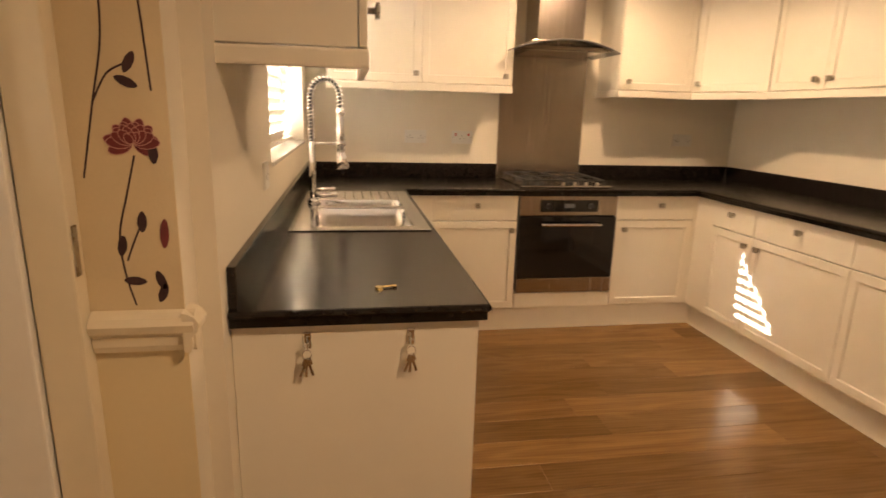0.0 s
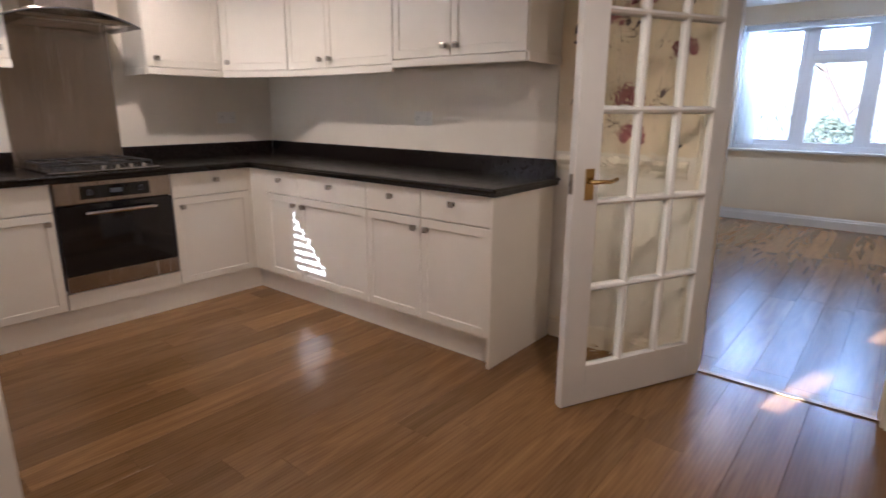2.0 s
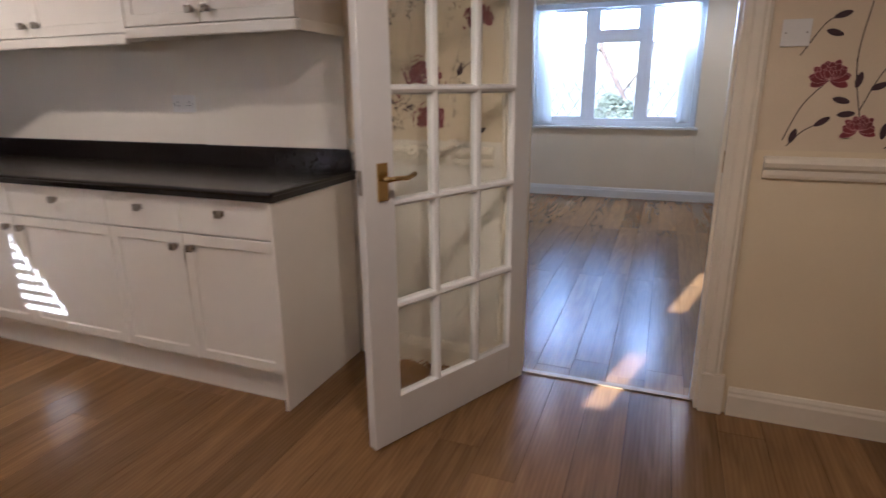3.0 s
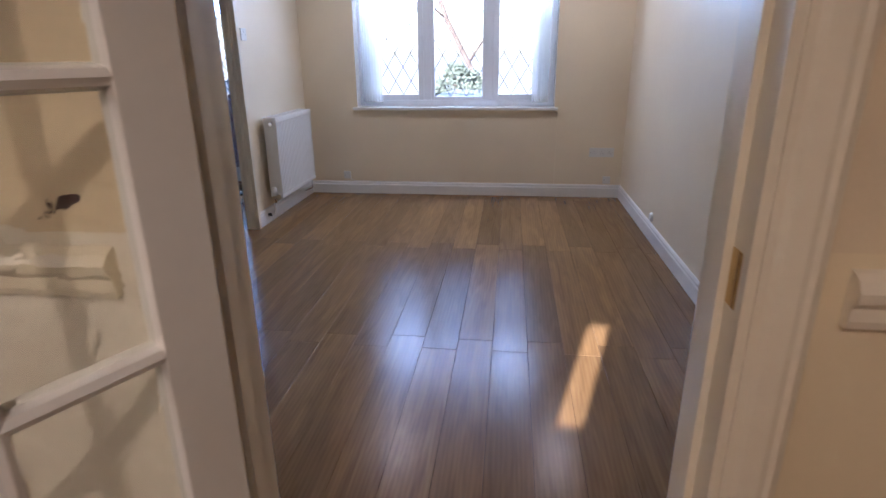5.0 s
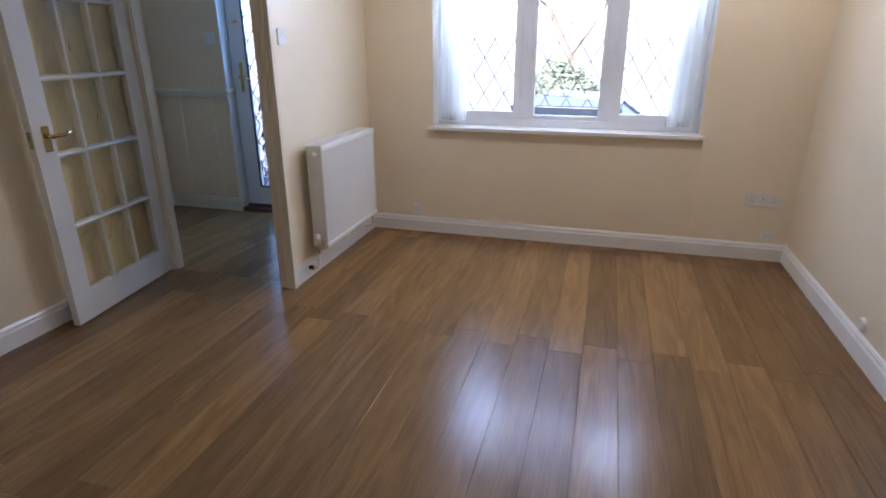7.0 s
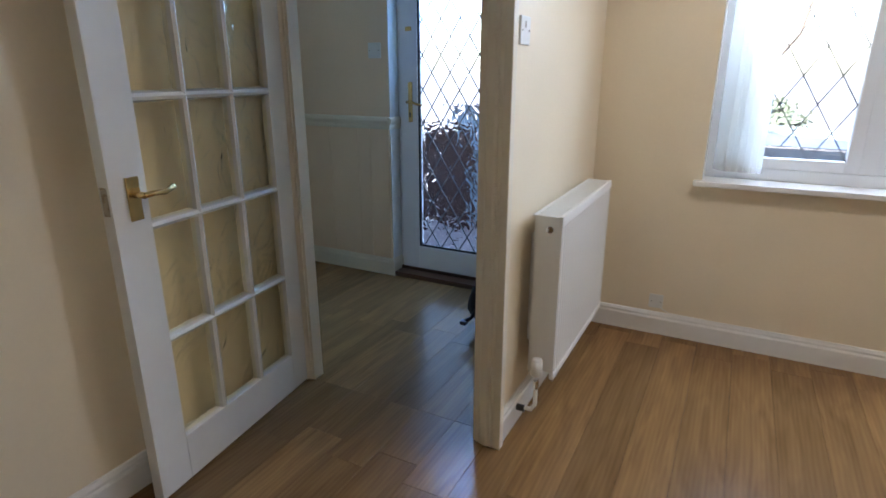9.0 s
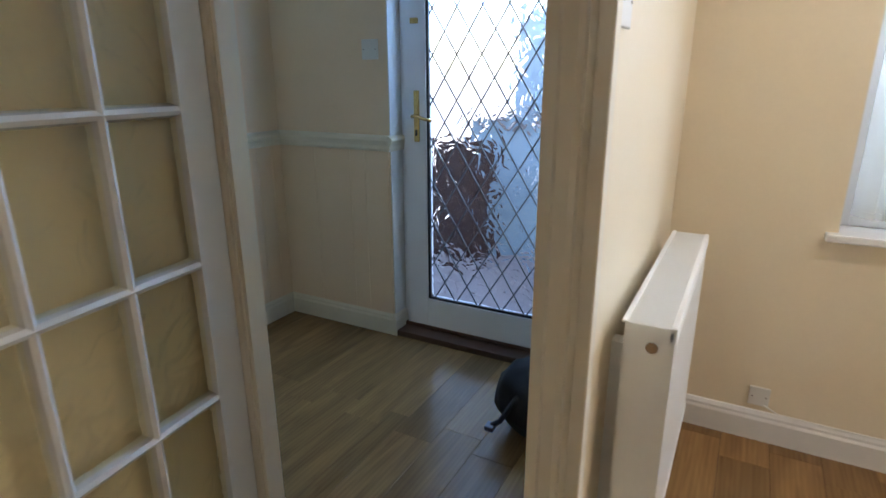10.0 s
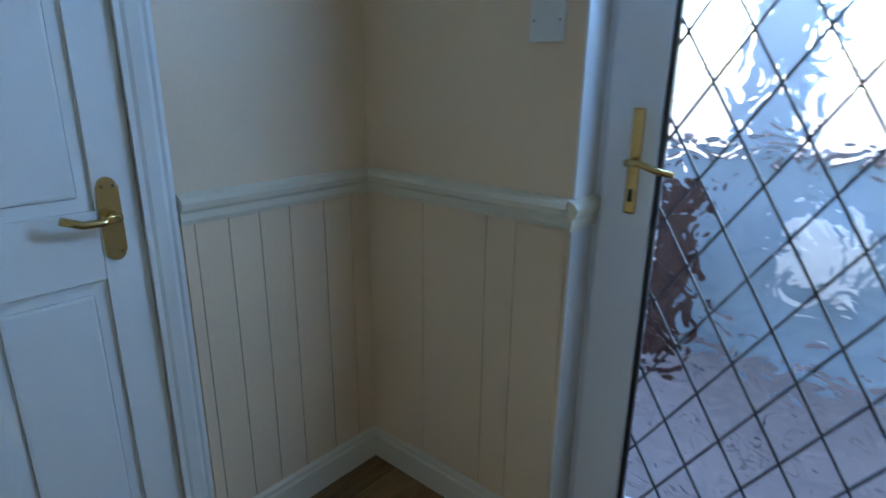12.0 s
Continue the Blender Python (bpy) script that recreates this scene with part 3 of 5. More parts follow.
# ---- kitchen units ----
def shaker(bm, x0, x1, z0, z1, y=0.0):
    """A cabinet front facing -y, in one piece: frame, chamfer and sunk panel."""
    box(bm, x0, x1, y, y + 0.018, z0, z1)
    f = min(bm.faces, key=lambda g: g.calc_center_median().y)
    bmesh.ops.inset_region(bm, faces=[f], thickness=0.062, depth=0.0)
    bmesh.ops.inset_region(bm, faces=[f], thickness=0.005, depth=-0.006)
    rim = [e for e in bm.edges if abs(e.verts[0].co.y - y) < 1e-5 and abs(e.verts[1].co.y - y) < 1e-5 and len(e.link_faces) == 2 and any(abs(g.normal.y) < 0.5 for g in e.link_faces)]
    bmesh.ops.bevel(bm, geom=rim, offset=0.002, segments=1, affect="EDGES")
    return bm


def knob(x, z, parent, y=0.0):
    bm = tube(B(), (x, y, z), (x, y - 0.018, z), 0.007, seg=10)
    box(bm, x - 0.0155, x + 0.0155, y - 0.029, y - 0.017, z - 0.0155, z + 0.0155, bevel=0.004)
    box(bm, x - 0.011, x + 0.011, y - 0.003, y, z - 0.011, z + 0.011, bevel=0.001)
    return part("knob", bm, PEWTER, parent, "square pewter knob")


def base_unit(m, width, doors, drawers, label, panelled_drawer=False):
    u = thing("base_cabinet", m, label, "cabinet", "fitted base cabinets")
    part("body", box(B(), 0.0, width, 0.021, 0.555, 0.15, 0.875), CREAM_UNIT, u)
    for x0, x1, kx in doors:
        d = part("door", shaker(B(), x0 + 0.002, x1 - 0.002, 0.155, 0.716), CREAM_UNIT, u)
        if kx is not None:
            knob(kx, 0.662, d)
    for x0, x1, kx in drawers:
        d = part("drawer", box(B(), x0 + 0.002, x1 - 0.002, 0, 0.018, 0.722, 0.874, bevel=0.003), CREAM_UNIT, u)
        knob(kx, 0.815, d)
    return u


def wall_unit(m, width, depth, doors, label):
    u = thing("wall_cabinet", m, label, "cabinet", "fitted wall cabinets")
    part("body", box(B(), 0.0, width, 0.021, depth, 1.522, 2.24), CREAM_UNIT, u)
    for x0, x1, kx in doors:
        d = part("door", shaker(B(), x0 + 0.002, x1 - 0.002, 1.527, 2.238), CREAM_UNIT, u)
        knob(kx, 1.578, d)
    part("light_rail", box(B(), -0.002, width + 0.002, -0.008, 0.012, 1.478, 1.521, bevel=0.006), CREAM_UNIT, u)
    return u


NY, EX = 3.20, 2.20
EAST = lambda y: Matrix.Translation((EX, y, 0)) @ Matrix.Rotation(radians(-90), 4, "Z")
base_unit(Matrix.Translation((0.47, NY, 0)), 0.53, [(0, 0.53, 0.49)], [(0, 0.53, 0.27)], "cream base cabinet with drawer beside the oven")
base_unit(Matrix.Translation((1.645, NY, 0)), 0.535, [(0, 0.535, 0.055)], [(0, 0.535, 0.295)], "cream base cabinet with drawer in the corner")
base_unit(EAST(3.025), 0.995, [(0, 0.36, 0.315), (0.36, 0.995, 0.415)], [(0, 0.36, 0.175), (0.36, 0.995, 0.685)], "cream two-door base cabinet under black worktop")
base_unit(EAST(2.03), 0.87, [(0, 0.415, 0.375), (0.415, 0.87, 0.465)], [(0, 0.415, 0.205), (0.415, 0.87, 0.635)], "cream two-door base cabinet at worktop end")
fil = thing("filler_panel", (0, 0, 0), "cream corner posts between cabinets", "panel")
part("post", box(B(), 0.352, 0.47, NY + 0.002, NY + 0.02, 0.15, 0.875, bevel=0.002), CREAM_UNIT, fil)
part("post", box(B(), 2.18, 2.222, NY + 0.002, NY + 0.02, 0.15, 0.875, bevel=0.002), CREAM_UNIT, fil)
part("post", box(B(), EX + 0.002, EX + 0.02, 3.025, NY + 0.002, 0.15, 0.875, bevel=0.002), CREAM_UNIT, fil)
part("oven_filler", box(B(), 1.003, 1.643, NY, NY + 0.018, 0.152, 0.248, bevel=0.002), CREAM_UNIT, fil)
pl = thing("plinth", (0, 0, 0), "cream plinth boards under base cabinets", "plinth")
part("board", box(B(), 0.31, 2.262, NY + 0.022, NY + 0.038, 0.0, 0.15, bevel=0.002), CREAM_UNIT, pl)
part("board", box(B(), EX + 0.045, EX + 0.06, 1.165, NY + 0.022, 0.0, 0.15, bevel=0.002), CREAM_UNIT, pl)
endp = thing("end_panel", (2.45, 1.15, 0), "tall cream end panel closing the base cabinets", "panel")
under(part("panel", box(B(), EX - 0.018, 2.775, 1.142, 1.16, 0.0, 0.876, bevel=0.002), CREAM_UNIT), endp)

# peninsula
pen = thing("peninsula_cabinet", (0, 2.2, 0), "cream peninsula cabinet with plain end panel", "cabinet")
under(part("end_panel", box(B(), -0.286, 0.282, 1.172, 1.192, 0, 0.874, bevel=0.002), CREAM_UNIT), pen)
under(part("body", box(B(), -0.284, 0.262, 1.193, 3.2, 0.15, 0.70), CREAM_UNIT), pen)
under(part("plinth", box(B(), 0.21, 0.225, 1.193, 3.22, 0, 0.15), CREAM_UNIT), pen)
for k in range(3):
    y0 = 1.197 + k * 0.66
    d = under(part("door", box(B(), 0.264, 0.282, y0, y0 + 0.656, 0.155, 0.872, bevel=0.002), CREAM_UNIT), pen)

# worktops
WT0, WT1 = 0.876, 0.916
wt = thing("worktop", (1.2, 3.5, WT0), "black speckled laminate worktop with upstand", "worktop")
bm = B()
SX0, SX1, SY0, SY1 = -0.225, 0.262, 2.02, 2.99
for a in ((-0.285, 0.298, 1.150, SY0), (-0.285, SX0, SY0, SY1), (SX1, 0.298, SY0, SY1), (-0.285, 0.298, SY1, 3.788)):
    under(part("top", box(B(), *a, WT0, WT1), WORKTOP), wt)
under(part("top", box(B(), 0.298, EX - 0.022, 3.175, 3.788, WT0, WT1), WORKTOP), wt)
under(part("top", box(B(), EX - 0.022, 2.798, 1.132, 3.788, WT0, WT1), WORKTOP), wt)
bm = B()
for p, q in (((-0.285, 1.150), (0.298, 1.150)), ((0.298, 1.150), (0.298, 3.175)), ((0.298, 3.175), (EX - 0.022, 3.175)), ((EX - 0.022, 3.175), (EX - 0.022, 1.132)), ((EX - 0.022, 1.132), (2.798, 1.132))):
    hose(bm, [(*p, WT1 - 0.010), (*q, WT1 - 0.010)], 0.0098, seg=10)
under(part("rounded_edge", bm, WORKTOP), wt)
bm = B()
for a in ((-0.286, -0.266, 1.158, 3.77), (-0.266, 1.0, 3.769, 3.789), (1.615, 2.779, 3.769, 3.789), (2.762, 2.785, 1.14, 1.978), (2.779, 2.799, 1.984, 3.769)):
    under(part("upstand", box(B(), *a, WT1, WT1 + 0.098, bevel=0.003), WORKTOP), wt)

# wall cabinets
wall_unit(Matrix.Translation((-0.14, 3.46, 0)), 1.135, 0.33, [(0, 0.562, 0.528), (0.562, 1.135, 1.085)], "cream two-door wall cabinet beside the hood")
wall_unit(Matrix.Translation((1.70, 3.46, 0)), 0.515, 0.33, [(0, 0.515, 0.06)], "cream single-door wall cabinet beside the hood")
WE = lambda y: Matrix.Translation((2.45, y, 0)) @ Matrix.Rotation(radians(-90), 4, "Z")
wall_unit(WE(3.035), 0.993, 0.345, [(0, 0.40, 0.35), (0.40, 0.993, 0.445)], "cream two-door wall cabinet over worktop")
wall_unit(WE(2.04) @ Matrix.Translation((0, 0, 0.022)), 0.885, 0.345, [(0, 0.42, 0.382), (0.42, 0.885, 0.462)], "cream two-door wall cabinet at run's end")
cu = thing("corner_wall_cabinet", (2.5, 3.5, 1.5), "cream angled corner wall cabinet", "cabinet", "fitted wall cabinets")
a, b = Vector((2.217, 3.46, 0)), Vector((2.45, 3.037, 0))
bm = B()
vs = [(2.217, 3.485), (2.217, 3.789), (2.798, 3.789), (2.798, 3.037), (2.475, 3.037)]
lo = [bm.verts.new((x, y, 1.522)) for x, y in vs]
hi = [bm.verts.new((x, y, 2.24)) for x, y in vs]
bm.faces.new(lo[::-1]), bm.faces.new(hi)
for i in range(5):
    bm.faces.new((lo[i], lo[(i + 1) % 5], hi[(i + 1) % 5], hi[i]))
bmesh.ops.recalc_face_normals(bm, faces=bm.faces)
under(part("body", bm, CREAM_UNIT), cu)
w = (b - a).length
m = Matrix.Translation(a) @ Matrix.Rotation(math.atan2(b.y - a.y, b.x - a.x), 4, "Z")
d = shaker(B(), 0.004, w - 0.004, 1.527, 2.238)
bmesh.ops.transform(d, matrix=m, verts=d.verts)
under(part("door", d, CREAM_UNIT), cu)
kb = box(B(), 0.03, 0.061, -0.029, -0.017, 1.562, 1.593, bevel=0.004)
tube(kb, (0.0455, 0, 1.578), (0.0455, -0.018, 1.578), 0.007, seg=10)
bmesh.ops.transform(kb, matrix=m, verts=kb.verts)
under(part("knob", kb, PEWTER), cu)
r = box(B(), 0, w, -0.008, 0.012, 1.478, 1.521, bevel=0.006)
bmesh.ops.transform(r, matrix=m, verts=r.verts)
under(part("light_rail", r, CREAM_UNIT), cu)
# return of the light rail at the open ends
rr = thing("light_rail_return", (0, 0, 0), "cream moulding under wall cabinet ends", "moulding")
part("rail", box(B(), 2.462, 2.79, 1.143, 1.163, 1.500, 1.543, bevel=0.006), CREAM_UNIT, rr)
part("rail", box(B(), 1.690, 1.71, 3.472, 3.785, 1.478, 1.521, bevel=0.006), CREAM_UNIT, rr)
# cabinet over the peninsula: its plain side faces the doorway
nc = thing("wall_cabinet", (-0.15, 1.5, 1.5), "cream wall cabinet over the peninsula", "cabinet", "fitted wall cabinets")
under(part("body", box(B(), -0.305, 0.0, 1.20, 1.72, 1.480, 2.24, bevel=0.002), CREAM_UNIT), nc)
d = under(part("door", box(B(), 0.003, 0.021, 1.202, 1.718, 1.482, 2.238, bevel=0.003), CREAM_UNIT), nc)
kb = tube(B(), (0.021, 1.245, 1.56), (0.04, 1.245, 1.56), 0.007, seg=10)
box(kb, 0.039, 0.05, 1.229, 1.261, 1.544, 1.576, bevel=0.004)
under(part("knob", kb, PEWTER), d)
bm = B()
box(bm, -0.328, 0.026, 1.192, 1.212, 1.436, 1.476, bevel=0.006)
box(bm, 0.006, 0.026, 1.212, 1.72, 1.436, 1.476, bevel=0.006)
under(part("light_rail", bm, CREAM_UNIT), nc)

# ---- oven, hob, hood, splashback ----
ov = thing("oven", (1.32, NY, 0.25), "built-in steel and black glass electric oven", "oven")
OX0, OX1 = 1.008, 1.638
under(part("body", box(B(), OX0 + 0.01, OX1 - 0.01, NY + 0.005, 3.72, 0.255, 0.872), BLACK_PLASTIC), ov)
cp = under(part("control_panel", box(B(), OX0, OX1, NY - 0.012, NY + 0.005, 0.752, 0.874, bevel=0.003), STEEL), ov)
under(part("display", box(B(), 1.135, 1.51, NY - 0.015, NY - 0.011, 0.775, 0.848, bevel=0.002), BLACK_GLASS), cp)
for x in (1.185, 1.46):
    under(part("control_knob", tube(B(), (x, NY - 0.013, 0.812), (x, NY - 0.034, 0.812), 0.017, 0.015, 18), BLACK_PLASTIC), cp)
under(part("clock", box(B(), 1.29, 1.355, NY - 0.016, NY - 0.0145, 0.80, 0.825), material("dim_display", (0.10, 0.12, 0.14), 0.3)), cp)
dr = under(part("door", box(B(), OX0, OX1, NY - 0.014, NY + 0.005, 0.352, 0.745, bevel=0.003), BLACK_GLASS), ov)
under(part("door_trim", box(B(), OX0, OX1, NY - 0.0145, NY + 0.005, 0.256, 0.350, bevel=0.003), STEEL), dr)
bm = hose(B(), [(1.145, NY - 0.015, 0.70), (1.15, NY - 0.05, 0.70), (1.18, NY - 0.055, 0.70), (1.49, NY - 0.055, 0.70), (1.52, NY - 0.05, 0.70), (1.525, NY - 0.015, 0.70)], 0.011)
under(part("handle", bm, POLISHED, smooth=True), dr)
hb = thing("hob", (1.31, 3.48, WT1), "stainless steel four-burner gas hob", "hob")
under(part("tray", box(B(), 1.02, 1.61, 3.235, 3.745, WT1 + 0.001, WT1 + 0.013, bevel=0.005), POLISHED), hb)
for x, y, r in ((1.16, 3.36, 0.04), (1.16, 3.62, 0.052), (1.44, 3.62, 0.04), (1.42, 3.38, 0.030)):
    bm = tube(B(), (x, y, WT1 + 0.012), (x, y, WT1 + 0.026), r * 1.25, r, 20)
    tube(bm, (x, y, WT1 + 0.026), (x, y, WT1 + 0.034), r * 0.85, r * 0.8, 20)
    bn = under(part("burner", bm, IRON), hb)
for x0 in (1.05, 1.325):
    bars, feet = [], []
    x1, z = x0 + 0.245, WT1 + 0.046
    for p, q in (((x0, 3.26), (x1, 3.26)), ((x0, 3.72), (x1, 3.72)), ((x0, 3.26), (x0, 3.72)), ((x1, 3.26), (x1, 3.72)), ((x0, 3.49), (x1, 3.49)), ((x0 + 0.12, 3.26), (x0 + 0.12, 3.72))):
        bars.append(hose(B(), [(*p, z), (*q, z)], 0.006, 6))
    for c in ((x0, 3.26), (x1, 3.26), (x0, 3.72), (x1, 3.72), (x0, 3.49), (x1, 3.49)):
        feet.append(tube(B(), (*c, WT1 + 0.012), (*c, z), 0.006, seg=8))
    rest = under(part("pan_support", bars.pop(0), IRON), hb)
    for bm in bars:
        under(part("bar", bm, IRON), rest)
    for bm in feet:
        under(part("foot", bm, IRON), rest)
for i in range(4):
    x = 1.30 + i * 0.075
    under(part("control_knob", tube(B(), (x, 3.262, WT1 + 0.012), (x, 3.262, WT1 + 0.034), 0.017, 0.014, 16), POLISHED), hb)
sb = thing("splashback", (1.31, 3.78, 1.3), "brushed steel splashback behind hob", "splashback")
under(part("sheet", box(B(), 1.002, 1.612, 3.780, 3.788, WT1 + 0.001, 1.78, bevel=0.001), STEEL), sb)
hd = thing("cooker_hood", (1.31, 3.6, 1.7), "steel chimney cooker hood with curved glass canopy", "cooker hood")
under(part("chimney", box(B(), 1.165, 1.455, 3.52, 3.789, 1.80, TOP - 0.002, bevel=0.002), STEEL), hd)
under(part("chimney_sleeve", box(B(), 1.160, 1.46, 3.515, 3.789, 1.80, 2.10, bevel=0.002), STEEL), hd)
bm = B()
prev = None
for i in range(25):
    u = -1 + i / 12
    x = 1.30 + u * 0.345
    z = 1.792 - 0.062 * u * u
    dep = 3.30 + 0.06 * u * u
    ring = [bm.verts.new((x, dep, z)), bm.verts.new((x, dep, z + 0.007)), bm.verts.new((x, 3.785, z + 0.007)), bm.verts.new((x, 3.785, z))]
    if prev:
        for k in range(4):
            bm.faces.new((prev[k], prev[(k + 1) % 4], ring[(k + 1) % 4], ring[k]))
    else:
        bm.faces.new(ring)
    prev = ring
bm.faces.new(prev)
bmesh.ops.recalc_face_normals(bm, faces=bm.faces)
under(part("glass_canopy", bm, material("smoked_glass", (0.10, 0.10, 0.10), 0.05)), hd)
bm = box(B(), 1.02, 1.59, 3.36, 3.785, 1.742, 1.765, bevel=0.003)
box(bm, 1.10, 1.51, 3.42, 3.785, 1.765, 1.80, bevel=0.003)
under(part("motor_housing", bm, STEEL), hd)
under(part("filter", box(B(), 1.08, 1.53, 3.40, 3.74, 1.736, 1.7415), POLISHED), hd)

# ---- sink and tap ----
sk = thing("sink", (0.02, 2.6, WT1), "stainless steel sink with bowl, half bowl and drainer", "sink")
bm = B()
X0, X1, Y0, Y1 = -0.242, 0.285, 1.985, 3.02
ZB = WT1 + 0.001
for a in ((X0, -0.165, Y0, Y1), (0.225, X1, Y0, Y1), (-0.165, 0.225, Y0, 2.05), (-0.165, 0.225, 2.47, 2.53), (-0.165, 0.225, 2.71, Y1)):
    box(bm, *a, ZB, ZB + 0.005, bevel=0.0015)
under(part("rim", bm, POLISHED), sk)


def bowl(x0, x1, y0, y1, depth):
    bm = box(B(), x0, x1, y0, y1, ZB + 0.004 - depth, ZB + 0.004)
    bmesh.ops.delete(bm, geom=[f for f in bm.faces if f.normal.z > 0.9], context="FACES")
    es = [e for e in bm.edges if not e.is_boundary]
    bmesh.ops.bevel(bm, geom=es, offset=0.045, segments=4, profile=0.5, affect="EDGES")
    bmesh.ops.solidify(bm, geom=bm.faces, thickness=-0.001)
    c = ((x0 + x1) / 2, (y0 + y1) / 2, ZB + 0.006 - depth)
    tube(bm, c, (c[0], c[1], c[2] + 0.003), 0.042, 0.038, 18)
    return bm


under(part("bowl", bowl(-0.165, 0.225, 2.05, 2.47, 0.16), POLISHED, smooth=True), sk)
under(part("half_bowl", bowl(-0.165, 0.225, 2.53, 2.71, 0.09), POLISHED, smooth=True), sk)
for i in range(8):
    x = -0.13 + i * 0.045
    under(part("drainer_rib", hose(B(), [(x, 2.75, ZB + 0.005), (x, 2.99, ZB + 0.005)], 0.004, 6), POLISHED), sk)
tp = thing("tap", (-0.19, 2.60, ZB), "chrome spring-neck kitchen tap with pull-down spray", "tap")
tx, ty = -0.185, 2.60
bm = tube(B(), (tx, ty, ZB + 0.005), (tx, ty, 0.945), 0.028, 0.024, 18)
tube(bm, (tx, ty, 0.945), (tx, ty, 1.21), 0.015, seg=16)
under(part("body", bm, CHROME, smooth=True), tp)
bm = tube(B(), (tx, ty, 0.955), (tx + 0.11, ty, 0.965), 0.013, seg=12)
tube(bm, (tx, ty, 0.985), (tx + 0.10, ty - 0.01, 0.992), 0.008, seg=10)
under(part("spout", bm, CHROME, smooth=True), tp)
pts = []
for i in range(12):
    pts.append(Vector((tx, ty, 1.21 + i * 0.018)))
for i in range(1, 13):
    an = math.pi * i / 12
    pts.append(Vector((tx + 0.065 - 0.065 * math.cos(an), ty, 1.408 + 0.075 * math.sin(an))))
for i in range(1, 4):
    pts.append(Vector((tx + 0.13, ty, 1.408 - i * 0.02)))
under(part("inner_hose", hose(B(), pts, 0.008, 8), BLACK_PLASTIC, smooth=True), tp)
coil = []
turns = 30
N = turns * 10
for i in range(N + 1):
    f = i / N * (len(pts) - 1)
    k = min(int(f), len(pts) - 2)
    p = pts[k].lerp(pts[k + 1], f - k)
    d = (pts[k + 1] - pts[k]).normalized()
    side = Vector((0, 1, 0))
    up = d.cross(side)
    an = 2 * math.pi * turns * i / N
    coil.append(p + 0.0155 * (math.cos(an) * side + math.sin(an) * up))
under(part("spring", hose(B(), coil, 0.0026, 6), CHROME, smooth=True), tp)
bm = tube(B(), (tx + 0.13, ty, 1.36), (tx + 0.13, ty, 1.33), 0.017, 0.019, 16)
tube(bm, (tx + 0.13, ty, 1.33), (tx + 0.13, ty, 1.16), 0.016, 0.018, 16)
tube(bm, (tx + 0.13, ty, 1.16), (tx + 0.14, ty, 1.085), 0.020, 0.030, 16)
under(part("spray_head", bm, CHROME, smooth=True), tp)
bm = tube(B(), (tx, ty, 1.20), (tx + 0.115, ty, 1.20), 0.006, seg=10)
tube(bm, (tx + 0.13, ty, 1.19), (tx + 0.13, ty, 1.21), 0.023, seg=16)
under(part("holder_arm", bm, CHROME, smooth=True), tp)

# ---- small things of the kitchen ----
def face_matrix(p, out):
    """Local x to the right, z up, -y out of the wall."""
    o = Vector(out)
    return Matrix.Translation(p) @ Matrix.Rotation(math.atan2(o.y, o.x) + math.pi / 2, 4, "Z")


def socket(p, out, w, label, category="socket", rockers=(), mark=None, h=0.086, slots=()):
    s = thing("wall_switch" if category == "switch" else "wall_socket", face_matrix(p, out), label, category, "wall plates")
    part("plate", box(B(), -w / 2, w / 2, -0.009, 0.0, -h / 2, h / 2, bevel=0.003), PLASTIC, s)
    for x in rockers:
        part("rocker", box(B(), x - 0.006, x + 0.006, -0.012, -0.008, 0.008, 0.028, bevel=0.0015), mark or PLASTIC, s)
    for x in slots:
        bm = B()
        for a in ((-0.002, 0.002, 0.004, 0.012), (-0.014, -0.007, -0.012, -0.008), (0.007, 0.014, -0.012, -0.008)):
            box(bm, x + a[0], x + a[1], -0.0098, -0.0085, a[2], a[3])
        part("pin_slots", bm, BLACK_PLASTIC, s)
    for x in (-w / 2 + 0.012, w / 2 - 0.012):
        part("screw", tube(B(), (x, -0.0085, 0), (x, -0.0105, 0), 0.003, seg=10), PEWTER, s)
    return s


socket((0.43, 3.79, 1.19), (0, -1, 0), 0.146, "white double socket above worktop", rockers=(-0.012, 0.012), slots=(-0.038, 0.038))
socket((0.75, 3.79, 1.19), (0, -1, 0), 0.146, "white cooker switch with red rockers", rockers=(-0.045, 0.045), mark=RED_MARK, slots=(0.0,))
socket((2.40, 3.79, 1.20), (0, -1, 0), 0.146, "white double socket in kitchen corner", rockers=(-0.012, 0.012), slots=(-0.038, 0.038))
socket((2.80, 2.115, 1.215), (-1, 0, 0), 0.146, "white double socket above worktop", rockers=(-0.012, 0.012), slots=(-0.038, 0.038))
socket((-0.287, 1.80, 1.14), (1, 0, 0), 0.086, "white single socket beside kitchen window", rockers=(0.0,), slots=(0.0,))
socket((2.80, -0.575, 1.448), (-1, 0, 0), 0.086, "white light switch on floral wallpaper", "switch", rockers=(0.0,))
